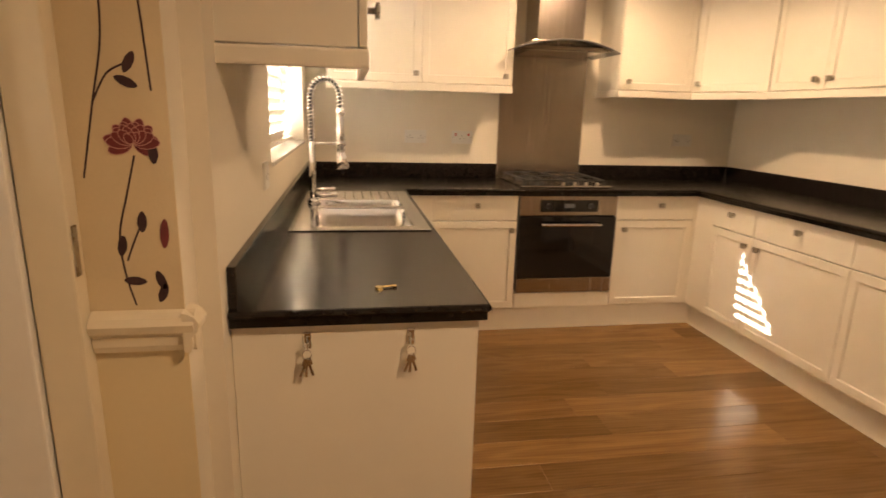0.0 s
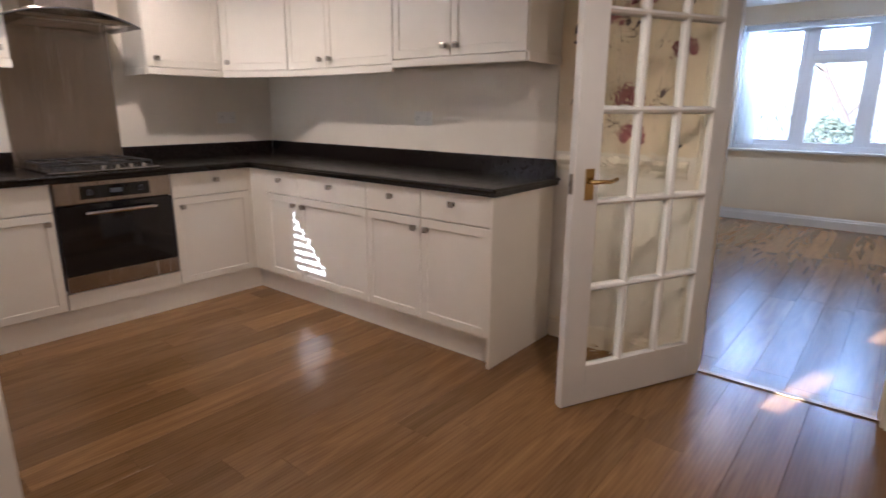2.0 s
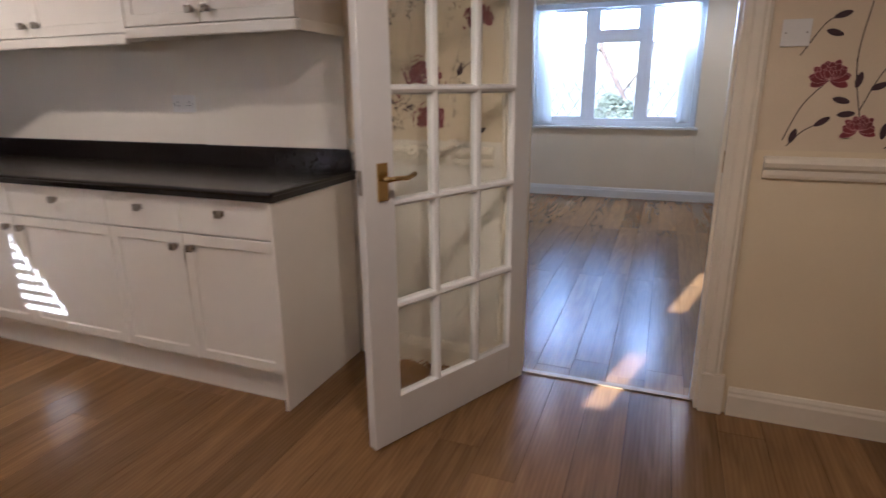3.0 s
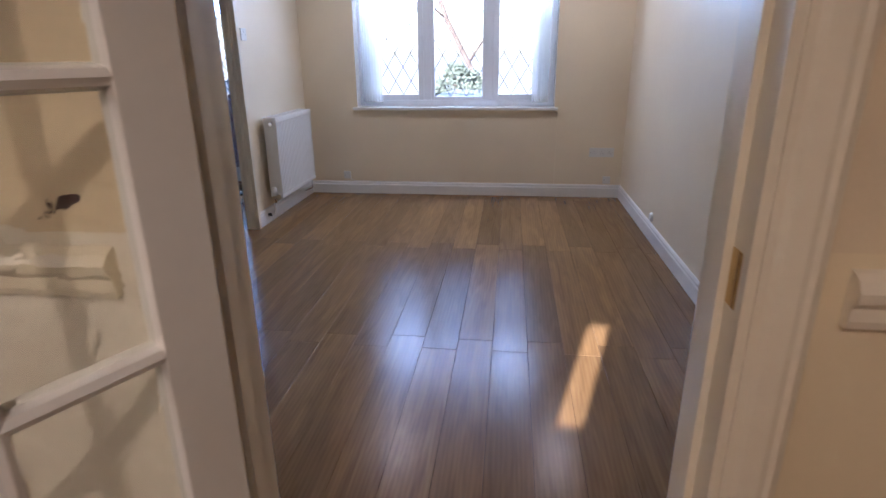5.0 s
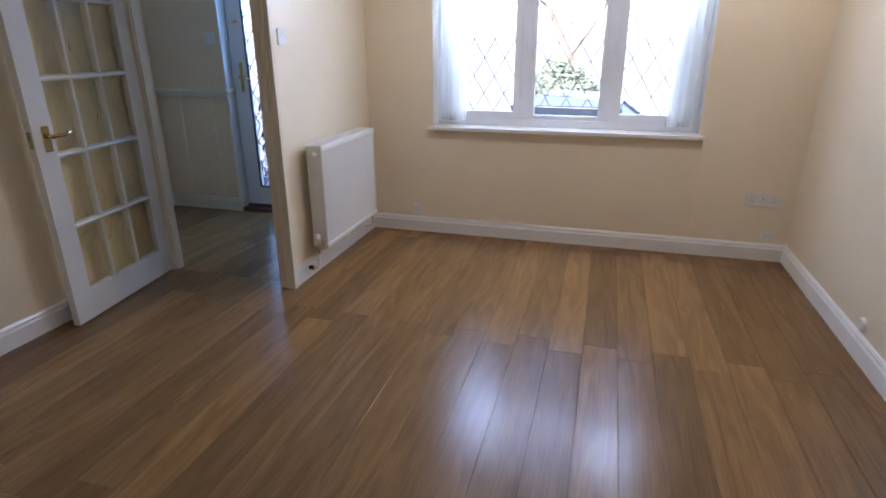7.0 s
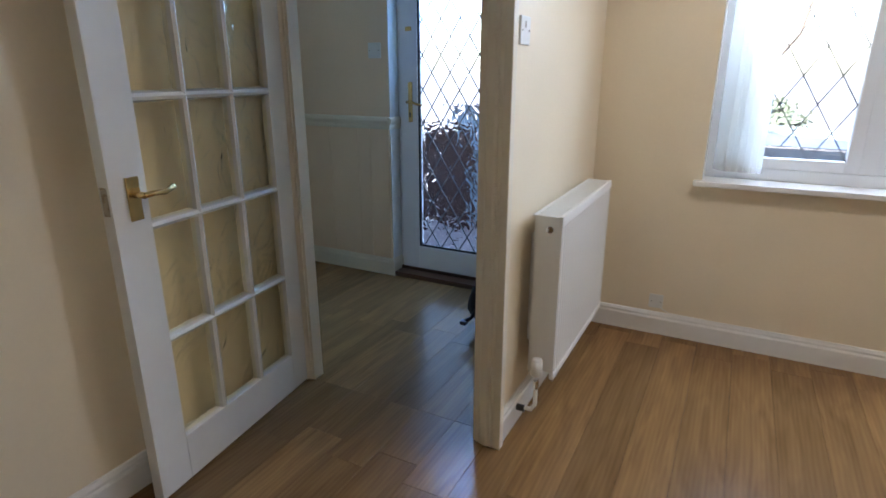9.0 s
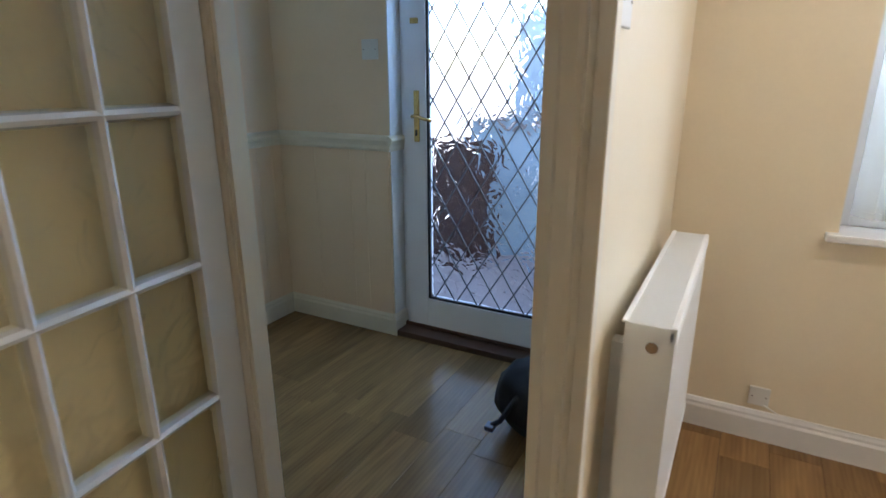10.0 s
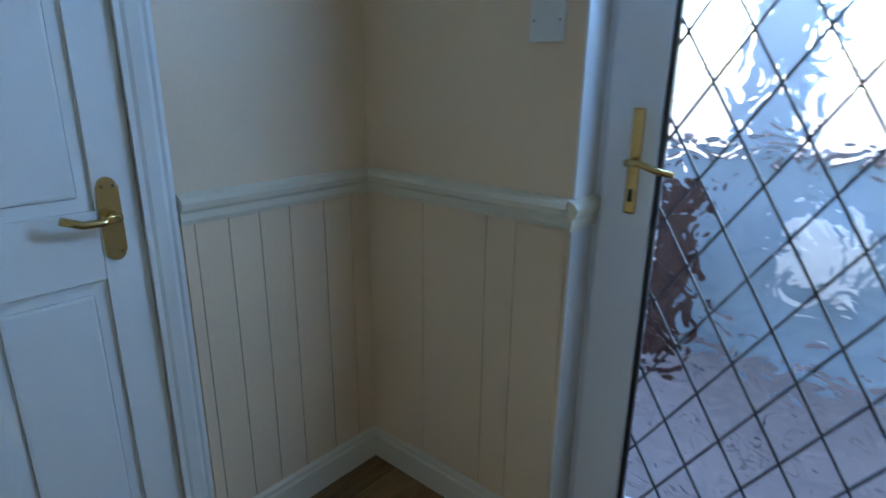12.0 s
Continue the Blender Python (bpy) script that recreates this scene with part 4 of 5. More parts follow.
for x in (-0.121, 0.118):
    hk = thing("key_hook", (x, 1.172, 0.832), "chrome hook with hanging keys on end panel", "hook", "hooks on the end panel")
    bm = box(B(), -0.009, 0.009, -0.004, 0.0, -0.018, 0.022, bevel=0.003)
    hose(bm, [(0, -0.004, -0.006), (0, -0.018, -0.014), (0, -0.024, -0.008), (0, -0.024, 0.004)], 0.0035, 8)
    part("hook", bm, CHROME, hk)
    ring = [(0.010 * math.cos(t), -0.019, -0.027 + 0.012 * math.sin(t)) for t in (2 * math.pi * i / 16 for i in range(17))]
    part("ring", hose(B(), ring, 0.0012, 6), POLISHED, hk)
    for i, an in enumerate((-16, 4, 20)):
        m = Matrix.Translation((0, -0.015 - 0.003 * i, -0.036)) @ Matrix.Rotation(radians(an), 4, "Y")
        bm = B()
        box(bm, -0.008, 0.008, -0.001, 0.001, -0.019, 0.0, bevel=0.0008, m=m)
        box(bm, -0.003, 0.003, -0.001, 0.001, -0.046, -0.019, m=m)
        part("key", bm, (POLISHED, CHROME, POLISHED)[i], hk)
bc = thing("bottle_cap_key", (0.07, 1.29, WT1), "small brass key lying on black worktop", "key")
bm = tube(B(), (-0.014, 0, 0.004), (0.022, 0.009, 0.004), 0.003, seg=8)
tube(bm, (-0.020, -0.002, 0.0), (-0.020, -0.002, 0.006), 0.011, 0.010, 14)
box(bm, 0.014, 0.025, 0.002, 0.014, 0.001, 0.006, bevel=0.001)
part("key", bm, BRASS, bc)
GLOW = bpy.data.materials.new("lamp_lens")
GLOW.use_nodes = True
GLOW.node_tree.nodes["Principled BSDF"].inputs["Emission Color"].default_value = (1.0, 0.86, 0.66, 1)
GLOW.node_tree.nodes["Principled BSDF"].inputs["Emission Strength"].default_value = 6.0
for dx, dy, watts, blue in DOWNLIGHTS:
    cl = thing("ceiling_downlight", (dx, dy, TOP), "small round recessed ceiling downlight, lit", "downlight", "ceiling downlights")
    ring = B()
    for i in range(24):
        t0, t1 = 2 * math.pi * i / 24, 2 * math.pi * (i + 1) / 24
        rim = [ring.verts.new((r * math.cos(t), r * math.sin(t), z)) for t in (t0, t1) for r, z in ((0.030, -0.010), (0.040, -0.013), (0.045, 0.0))]
        ring.faces.new((rim[0], rim[3], rim[4], rim[1]))
        ring.faces.new((rim[1], rim[4], rim[5], rim[2]))
    bmesh.ops.remove_doubles(ring, verts=ring.verts, dist=1e-5)
    part("bezel", ring, PLASTIC, cl, smooth=True)
    part("lens", tube(B(), (0, 0, -0.008), (0, 0, -0.001), 0.029, seg=20), GLOW, cl)
sp = thing("pipe_stub", (2.74, 0.95, 0), "small radiator pipes at skirting", "pipe")
for dx in (0.0,):
    part("pipe", hose(B(), [(0.02, 0.02, 0.02), (0.02, 0.02, 0.10), (0.02, 0.10, 0.11)], 0.0075, 8), POLISHED, sp)
    part("valve", tube(B(), (0.02, 0.02, 0.09), (0.02, 0.02, 0.15), 0.013, 0.011, 12), PEWTER, sp)


# ---- floral print of the wallpaper ----
def blob(bm, at, c, axis, a, b, h, n=12, point=1.0):
    vs = []
    for i in range(n):
        t = 2 * math.pi * i / n
        u, v = a * math.cos(t), b * math.sin(t) * (1 - 0.25 * point * math.cos(t) ** 2)
        vs.append(bm.verts.new(at(c[0] + u * math.cos(axis) - v * math.sin(axis), c[1] + u * math.sin(axis) + v * math.cos(axis), h)))
    bm.faces.new(vs)


def stem(bm, at, pts, w, h):
    fine = []
    for i in range(len(pts) - 1):
        p0, p1, p2, p3 = pts[max(i - 1, 0)], pts[i], pts[i + 1], pts[min(i + 2, len(pts) - 1)]
        for k in range(6):
            t = k / 6
            fine.append([0.5 * (2 * p1[j] + (p2[j] - p0[j]) * t + (2 * p0[j] - 5 * p1[j] + 4 * p2[j] - p3[j]) * t * t + (3 * p1[j] - p0[j] - 3 * p2[j] + p3[j]) * t ** 3) for j in (0, 1)])
    fine.append(list(pts[-1]))
    prev = None
    for i, p in enumerate(fine):
        q, o = fine[min(i + 1, len(fine) - 1)], fine[max(i - 1, 0)]
        dx, dz = q[0] - o[0], q[1] - o[1]
        ln = math.hypot(dx, dz) or 1
        nx, nz = -dz / ln * w, dx / ln * w
        pair = (bm.verts.new(at(p[0] + nx, p[1] + nz, h)), bm.verts.new(at(p[0] - nx, p[1] - nz, h)))
        if prev:
            bm.faces.new((prev[0], prev[1], pair[1], pair[0]))
        prev = pair


def peony(red, line, at, s, z, r, rng):
    """Rows of pointed petals fanned upwards from the base, each with a pale rim."""
    bx, bz = s, z - 0.36 * r
    h = 0.0008
    for count, a0, a1, reach, wide in ((8, -22, 202, 1.02, 0.25), (6, 2, 178, 0.92, 0.24), (5, 28, 152, 0.84, 0.22), (4, 45, 135, 0.66, 0.19), (3, 62, 118, 0.46, 0.15)):
        for i in range(count):
            an = radians(a0 + (a1 - a0) * i / (count - 1) + rng.uniform(-5, 5))
            k = reach * r * rng.uniform(0.92, 1.10)
            c = (bx + 0.56 * k * math.cos(an), bz + 0.56 * k * math.sin(an))
            blob(line, at, c, an, 0.50 * k + 0.0016, wide * r + 0.0016, h, 12, 0.6)
            blob(red, at, c, an, 0.50 * k, wide * r, h + 0.00006, 12, 0.6)
            h += 0.00012


# one repeat of the pattern: stems, leaves and flowers, in metres along and up
STEMS = [[(0.05, -0.16), (0.045, 0.02), (0.09, 0.14), (0.155, 0.22)], [(0.30, -0.30), (0.31, -0.06), (0.26, 0.10), (0.225, 0.28), (0.24, 0.46)],
         [(0.255, 0.12), (0.30, 0.24), (0.35, 0.30)], [(0.23, -0.10), (0.255, -0.02), (0.262, 0.05)], [(0.06, 0.0), (0.10, 0.05), (0.14, 0.075)], [(0.305, -0.05), (0.345, 0.0), (0.39, 0.03)],
         [(-0.02, 0.15), (0.06, 0.30), (0.12, 0.40), (0.16, 0.42)]]
LEAVES = [(0.155, 0.085, 0.6), (0.075, 0.035, 1.3), (0.085, -0.03, 0.1), (0.395, 0.035, 0.5), (0.335, 0.055, 1.5), (0.37, -0.005, 0.25), (0.20, 0.155, 2.9), (0.24, 0.22, 1.4), (0.30, 0.20, 0.4),
          (0.22, 0.11, 0.1), (0.165, 0.425, 0.3), (0.15, 0.37, -0.3), (0.20, -0.05, -0.3), (0.20, -0.08, 0.2)]
FLOWERS = [(0.155, 0.245, 0.058), (0.262, 0.075, 0.048), (0.37, 0.345, 0.075), (0.40, 0.17, 0.062)]


def print_wall(name, at, s0, s1, z0, z1, phase, seed, label, grow=1.0):
    rng = random.Random(seed)
    root = thing(name, at(s0, z0, 0), label, "wallpaper print", kind="structure")
    red, line, leaf, twig = B(), B(), B(), B()
    ok = lambda s, z, r: s0 + r < s < s1 - r and z0 + r < z < z1 - r
    for i in range(-1, int((s1 - s0) / 0.46) + 2):
        for j in range(-2, 3):
            os, oz = phase[0] + i * 0.46, phase[1] + j * 0.64 + (0.32 if i % 2 else 0)
            for pts in STEMS:
                cut = [(os + a, oz + b) for a, b in pts]
                cut = [p for p in cut if ok(*p, 0.004)]
                if len(cut) > 1:
                    stem(twig, at, cut, 0.0018, 0.0006)
            for a, b, an in LEAVES:
                if ok(os + a, oz + b, 0.024):
                    blob(leaf, at, (os + a, oz + b), an, 0.027, 0.011, 0.001, 10, 1.0)
            for a, b, r in FLOWERS:
                if ok(os + a, oz + b, r * grow * 0.9):
                    peony(red, line, at, os + a, oz + b, r * grow, rng)
    for n, bm, mat in (("petals", red, RED), ("petal_lines", line, PINK), ("leaves", leaf, PLUM), ("stems", twig, PLUM)):
        under(part(n, bm, mat), root)
    return root


print_wall("wallpaper_print", lambda s, z, h: Vector((2.80 - h, -s, z)), 0.535, 2.3, 1.066, TOP, (0.537, 1.075), 3, "red peonies and plum leaves on wallpaper", 0.95)
print_wall("wallpaper_print", lambda s, z, h: Vector((2.80 - h, -s, z)), -1.10, -0.47, 1.066, TOP, (-1.15, 1.0), 5, "red peonies and plum leaves behind the door")
AT_PIER = lambda s, z, h: Vector((s - 0.008, 1.0 - h, z - 0.047))
pp = thing("wallpaper_print", (-0.41, 1.0, 1.1), "single red peony and stems on pier wallpaper", "wallpaper print", kind="structure")
red, line, leaf, twig = B(), B(), B(), B()
for pts in ([(-0.383, 1.31), (-0.402, 1.24), (-0.420, 1.17), (-0.418, 1.10), (-0.405, 1.035)], [(-0.405, 1.72), (-0.412, 1.60), (-0.418, 1.50), (-0.440, 1.40), (-0.468, 1.27)],
            [(-0.440, 1.40), (-0.415, 1.445), (-0.388, 1.462)], [(-0.412, 1.12), (-0.398, 1.155), (-0.384, 1.185)], [(-0.352, 1.72), (-0.356, 1.62), (-0.351, 1.52), (-0.346, 1.42)]):
    stem(twig, AT_PIER, pts, 0.0017, 0.0006)
for s, z, an in ((-0.385, 1.434, -0.4), (-0.378, 1.466, 1.1), (-0.418, 1.148, 1.4), (-0.381, 1.192, 1.5), (-0.402, 1.082, -0.1), (-0.358, 1.082, 1.9), (-0.352, 1.315, 1.6), (-0.356, 1.058, 1.2)):
    blob(leaf, AT_PIER, (s, z), an, 0.020, 0.0085, 0.001, 10, 1.0)
peony(red, line, AT_PIER, -0.383, 1.345, 0.041, random.Random(7))
blob(red, AT_PIER, (-0.345, 1.17), 1.5, 0.028, 0.008, 0.0012, 10, 0.5)
for n, bm, mat in (("petals", red, RED), ("petal_lines", line, PINK), ("leaves", leaf, PLUM), ("stems", twig, PLUM)):
    under(part(n, bm, mat), pp)


# ---- doors ----
def glazed_door(name, m, w, label, hz, bot, glass):
    """Fifteen panes: hinge at x = 0, a wider lock stile at x = w; the front faces +y."""
    d = thing(name, m, label, "door", kind="structure")
    h, st, lock, bar, gh = 2.075, 0.095, 0.122, 0.034, 0.336
    z0 = 0.008
    head = bot + 5 * gh + 4 * bar
    bm = B()
    for a in ((0, st, z0, h), (w - lock, w, z0, h), (st, w - lock, z0, bot), (st, w - lock, head, h)):
        box(bm, a[0], a[1], -0.04, 0.0, a[2], a[3], bevel=0.0025)
    part("door_leaf", bm, WHITE_DOOR, d)
    gw = (w - st - lock - 2 * bar) / 3
    for i in (1, 2):
        x = st + i * gw + (i - 1) * bar
        b = upright(B(), [(0, -0.036), (0.007, -0.006), (bar / 2, 0.0), (bar - 0.007, -0.006), (bar, -0.036)], (x, 0, 0), (1, 0, 0), (0, 1, 0), bot, head)
        part("glazing_bar", b, WHITE_DOOR, d)
    for j in (1, 2, 3, 4):
        z = bot + j * gh + (j - 1) * bar
        b = B()
        profile(b, [(-0.036, 0), (-0.006, 0.007), (0.0005, bar / 2), (-0.006, bar - 0.007), (-0.036, bar)], (st, 0, z), (w - lock, 0, z), (0, 1, 0))
        part("cross_bar", b, WHITE_DOOR, d)
    for i in range(3):
        for j in range(5):
            x, z = st + i * (gw + bar), bot + j * (gh + bar)
            b = box(B(), x - 0.004, x + gw + 0.004, -0.023, -0.019, z - 0.004, z + gh + 0.004)
            p = part("pane", b, glass, d)
            p.visible_shadow = False
    hx = w - 0.072
    plate = part("handle_plate", box(B(), hx - 0.021, hx + 0.021, 0.0, 0.007, hz - 0.075, hz + 0.05, bevel=0.0025), BRASS, d, "brass lever handle on plate")
    bm = tube(B(), (hx, 0.005, hz), (hx, 0.045, hz), 0.010, seg=12)
    hose(bm, [(hx, 0.045, hz), (hx - 0.03, 0.048, hz + 0.002), (hx - 0.07, 0.046, hz - 0.002), (hx - 0.105, 0.046, hz + 0.010)], 0.0085, 10)
    part("lever", bm, BRASS, plate, smooth=True)
    part("latch", box(B(), w - 0.001, w + 0.002, -0.031, -0.009, hz - 0.05, hz + 0.03), PEWTER, d)
    for z in (0.2, 1.0, 1.78):
        part("hinge", tube(B(), (-0.002, -0.043, z), (-0.002, -0.043, z + 0.08), 0.006, seg=10), BRASS, d)
    return d


glazed_door("door_1", Matrix.Translation((2.805, 0.315, 0)) @ Matrix.Rotation(radians(153.9), 4, "Z"), 0.825, "white fifteen-pane glazed door standing open into kitchen", 1.0, 0.185, WAVY)
glazed_door("door_2", Matrix.Translation((6.213, 2.802, 0)) @ Matrix.Rotation(radians(187.0), 4, "Z"), 0.815, "white fifteen-pane glazed door folded back to wall", 1.0, 0.17, WARM_LIT_GLASS)

# panelled door in the hall
pd = thing("door_3", (NDX0, 3.94, 0), "white four-panel door with brass lever, closed", "door", kind="structure")
W3 = NDX1 - NDX0
bm = B()
cols = ((0.105, 0.335), (0.435, W3 - 0.095))
rows = ((0.22, 0.89), (1.05, 1.86))
box(bm, 0.003, W3 - 0.003, 0.012, 0.045, 0.006, 1.995)
for a in ((0.003, 0.105), (0.335, 0.435), (W3 - 0.095, W3 - 0.003)):
    box(bm, *a, 0.0, 0.013, 0.006, 1.995, bevel=0.002)
for c in cols:
    for z in ((0.006, 0.22), (0.89, 1.05), (1.86, 1.995)):
        box(bm, *c, 0.0, 0.013, *z, bevel=0.002)
part("door_leaf", bm, WHITE_DOOR, pd)
for c in cols:
    for z in rows:
        b = box(B(), c[0] + 0.03, c[1] - 0.03, 0.003, 0.014, z[0] + 0.03, z[1] - 0.03, bevel=0.008)
        part("panel", b, WHITE_DOOR, pd)
hx, hz = W3 - 0.068, 1.036
pts = []
bm = box(B(), hx - 0.023, hx + 0.023, -0.007, 0.0, hz - 0.085, hz + 0.065, bevel=0.002)
for dz in (-0.085, 0.065):
    tube(bm, (hx, 0.0, hz + dz), (hx, -0.0068, hz + dz), 0.0205, 0.019, 20)
pl3 = part("handle_plate", bm, BRASS, pd, "brass lever handle on long plate")
bm = tube(B(), (hx, -0.006, hz), (hx, -0.045, hz), 0.011, seg=12)
hose(bm, [(hx, -0.045, hz), (hx - 0.035, -0.05, hz - 0.004), (hx - 0.07, -0.048, hz - 0.004), (hx - 0.11, -0.048, hz + 0.012)], 0.009, 10)
part("lever", bm, BRASS, pl3, smooth=True)
for dz in (-0.085, 0.065):
    for dx in (-0.012, 0.012):
        part("screw", tube(B(), (hx + dx, -0.008, hz + dz), (hx + dx, -0.010, hz + dz), 0.003, seg=8), PEWTER, pl3)

# front door
fd = thing("door_4", (7.7, FY0, 0), "white front door with diamond-leaded obscured glass", "door", kind="structure")
bm = B()
for a in ((FY0, FY0 + 0.035, 0.03, 2.08), (FY1 - 0.035, FY1, 0.03, 2.08), (FY0 + 0.035, FY1 - 0.035, 2.045, 2.08), (FY0 + 0.035, FY1 - 0.035, 0.03, 0.055)):
    box(bm, 7.685, 7.75, *a, bevel=0.004)
under(part("door_frame", bm, UPVC), fd)
GY0, GY1, GZ0, GZ1 = 2.38, 3.048, 0.205, 1.93
bm = B()
for a in ((FY0 + 0.03, GY0, 0.05, 2.045), (GY1, FY1 - 0.03, 0.05, 2.045), (GY0, GY1, 0.05, GZ0), (GY0, GY1, GZ1, 2.045)):
    box(bm, 7.665, 7.73, *a, bevel=0.004)
under(part("door_leaf", bm, UPVC), fd)
p = under(part("pane", box(B(), 7.688, 7.696, GY0 - 0.005, GY1 + 0.005, GZ0 - 0.005, GZ1 + 0.005), FROST), fd)
p.visible_shadow = False
leaded("leading", GY0, GY1, GZ0, GZ1, 7.685, fd, LEAD, 0.128, 0.205)
bm = B()
for a in ((GY0, GY0 + 0.013, GZ0, GZ1), (GY1 - 0.013, GY1, GZ0, GZ1), (GY0 + 0.013, GY1 - 0.013, GZ0, GZ0 + 0.013), (GY0 + 0.013, GY1 - 0.013, GZ1 - 0.013, GZ1)):
    box(bm, 7.672, 7.686, *a)
under(part("gasket", bm, BLACK_PLASTIC), fd)
bm = box(B(), 7.653, 7.666, 3.083, 3.111, 1.03, 1.275, bevel=0.005)
pt = under(part("handle_plate", bm, BRASS, None, "brass handle on long plate"), fd)
bm = tube(B(), (7.656, 3.097, 1.155), (7.615, 3.097, 1.155), 0.009, seg=12)
hose(bm, [(7.615, 3.097, 1.155), (7.612, 3.068, 1.157), (7.612, 3.03, 1.145), (7.614, 2.99, 1.138)], 0.008, 10)
under(part("lever", bm, BRASS, smooth=True), pt)
under(part("keyhole", box(B(), 7.651, 7.654, 3.092, 3.102, 1.06, 1.09, bevel=0.001), BLACK_PLASTIC), pt)
for z in (0.205, 0.785, 1.38):
    bm = tube(B(), (7.650, FY0 + 0.016, z + 0.022), (7.650, FY0 + 0.016, z + 0.088), 0.010, seg=12)
    box(bm, 7.645, 7.668, FY0 + 0.012, FY0 + 0.042, z + 0.03, z + 0.08, bevel=0.002)
    hg = under(part("hinge", bm, UPVC), fd)
    for e in (z, z + 0.090):
        under(part("hinge_cap", tube(B(), (7.650, FY0 + 0.016, e), (7.650, FY0 + 0.016, e + 0.020), 0.0115, seg=12), PEWTER), hg)
bm = box(B(), 7.654, 7.666, 3.085, 3.125, 1.575, 1.60, bevel=0.002)
tube(bm, (7.652, 3.105, 1.588), (7.666, 3.105, 1.588), 0.006, seg=10)
under(part("door_chain_plate", bm, BRASS), fd)
structure("front_door_sill", DARK_WOOD, [(7.57, 7.76, FY0 + 0.002, FY1 - 0.002, -0.005, 0.03), (7.66, 7.76, FY0 + 0.002, FY1 - 0.002, 0.03, 0.05)], "dark stained timber door sill", "door sill", bevel=0.004)
structure("trim_front_door", WHITE_GLOSS, [(7.578, 7.685, FY1 - 0.006, FY1 + 0.0, 0.12, 2.08), (7.578, 7.685, FY0, FY0 + 0.006, 0.12, 2.08)], "white gloss door reveal", "reveal")


# ---- living room and hall things ----
def radiator(place, width, z0, z1, label, ribs, out=(0, -1, 0), back=-0.042):
    """Panel radiator on a wall: local x along, -y out of the wall."""
    r = thing("radiator", face_matrix(place, out), label, "radiator")
    h = z1 - z0
    front = B()
    n = ribs
    y0 = -0.147
    pitch = (width - 0.03) / n
    prof = [(0.0, y0 + 0.0115)]
    for i in range(n):
        x = 0.015 + i * pitch
        prof += [(x, y0 + 0.0115), (x + pitch * 0.22, y0 + 0.0035), (x + pitch * 0.58, y0 + 0.0035), (x + pitch * 0.80, y0 + 0.0115)]
    prof.append((width, y0 + 0.0115))
    a = [front.verts.new((x, y, z0 + 0.028)) for x, y in prof]
    b = [front.verts.new((x, y, z1 - 0.035)) for x, y in prof]
    for i in range(len(prof) - 1):
        front.faces.new((a[i], a[i + 1], b[i + 1], b[i]))
    bmesh.ops.recalc_face_normals(front, faces=front.faces)
    for f in front.faces:
        if f.normal.y > 0.5:
            f.normal_flip()
    part("front_panel", front, RAD_WHITE, r)
    part("seam_edge", box(B(), 0, width, y0 + 0.001, y0 + 0.02, z0, z0 + 0.03, bevel=0.006), RAD_WHITE, r)
    part("seam_edge", box(B(), 0, width, y0 + 0.001, y0 + 0.02, z1 - 0.037, z1 - 0.004, bevel=0.006), RAD_WHITE, r)
    part("back_panel", box(B(), 0.0, width, back - 0.008, back, z0 + 0.01, z1 - 0.01, bevel=0.003), RAD_WHITE, r)
    for x in (0.0, width - 0.004):
        part("side_cover", box(B(), x, x + 0.004, y0 + 0.004, back, z0 + 0.03, z1 - 0.002, bevel=0.001), RAD_WHITE, r)
    bm = B()
    for y in (y0 + 0.002, back - 0.005):
        box(bm, 0, width, y, y + 0.012, z1 - 0.006, z1, bevel=0.001)
    k = int(width / 0.011)
    for i in range(k):
        x = 0.006 + i * (width - 0.012) / k
        box(bm, x, x + 0.006, y0 + 0.012, back - 0.003, z1 - 0.005, z1 - 0.001)
    part("top_grille", bm, RAD_WHITE, r)
    for x in (0.12, width - 0.12):
        part("bracket", box(B(), x - 0.02, x + 0.02, back - 0.001, 0.0, z0 + 0.1, z1 - 0.1), RAD_WHITE, r)
    part("bleed_cap", tube(B(), (-0.004, -0.10, z1 - 0.05), (0.003, -0.10, z1 - 0.05), 0.013, seg=16), CHROME, r)
    valve = tube(B(), (-0.035, -0.09, z0 - 0.03), (-0.035, -0.09, z0 + 0.005), 0.011, seg=12)
    tube(valve, (-0.035, -0.09, z0 + 0.03), (0.01, -0.09, z0 + 0.03), 0.010, seg=12)
    part("valve_body", valve, CHROME, r)
    head = tube(B(), (-0.035, -0.09, z0 + 0.03), (-0.035, -0.09, z0 + 0.09), 0.023, 0.020, 18)
    ball(head, (-0.035, -0.09, z0 + 0.09), 0.020, (1, 1, 0.5))
    part("thermostat_head", head, PLASTIC, r, smooth=True)
    part("pipe", hose(B(), [(-0.035, -0.09, z0 - 0.03), (-0.035, -0.09, 0.10), (-0.035, -0.075, 0.075), (-0.035, -0.02, 0.07)], 0.0085, 8), RAD_WHITE, r)
    part("pipe_collar", tube(B(), (-0.035, -0.050, 0.069), (-0.035, -0.016, 0.069), 0.0135, seg=12), BLACK_PLASTIC, r)
    lock = tube(B(), (width + 0.03, -0.09, z0 + 0.0), (width + 0.03, -0.09, z0 + 0.06), 0.012, seg=12)
    tube(lock, (width - 0.005, -0.09, z0 + 0.03), (width + 0.03, -0.09, z0 + 0.03), 0.009, seg=10)
    part("lockshield", lock, CHROME, r)
    part("pipe", hose(B(), [(width + 0.03, -0.09, z0), (width + 0.03, -0.09, 0.10), (width + 0.03, -0.02, 0.07)], 0.0075, 8), CHROME, r)
    return r


radiator((6.385, 1.87, 0), 0.815, 0.20, 0.845, "white ribbed panel radiator on partition wall", 26)
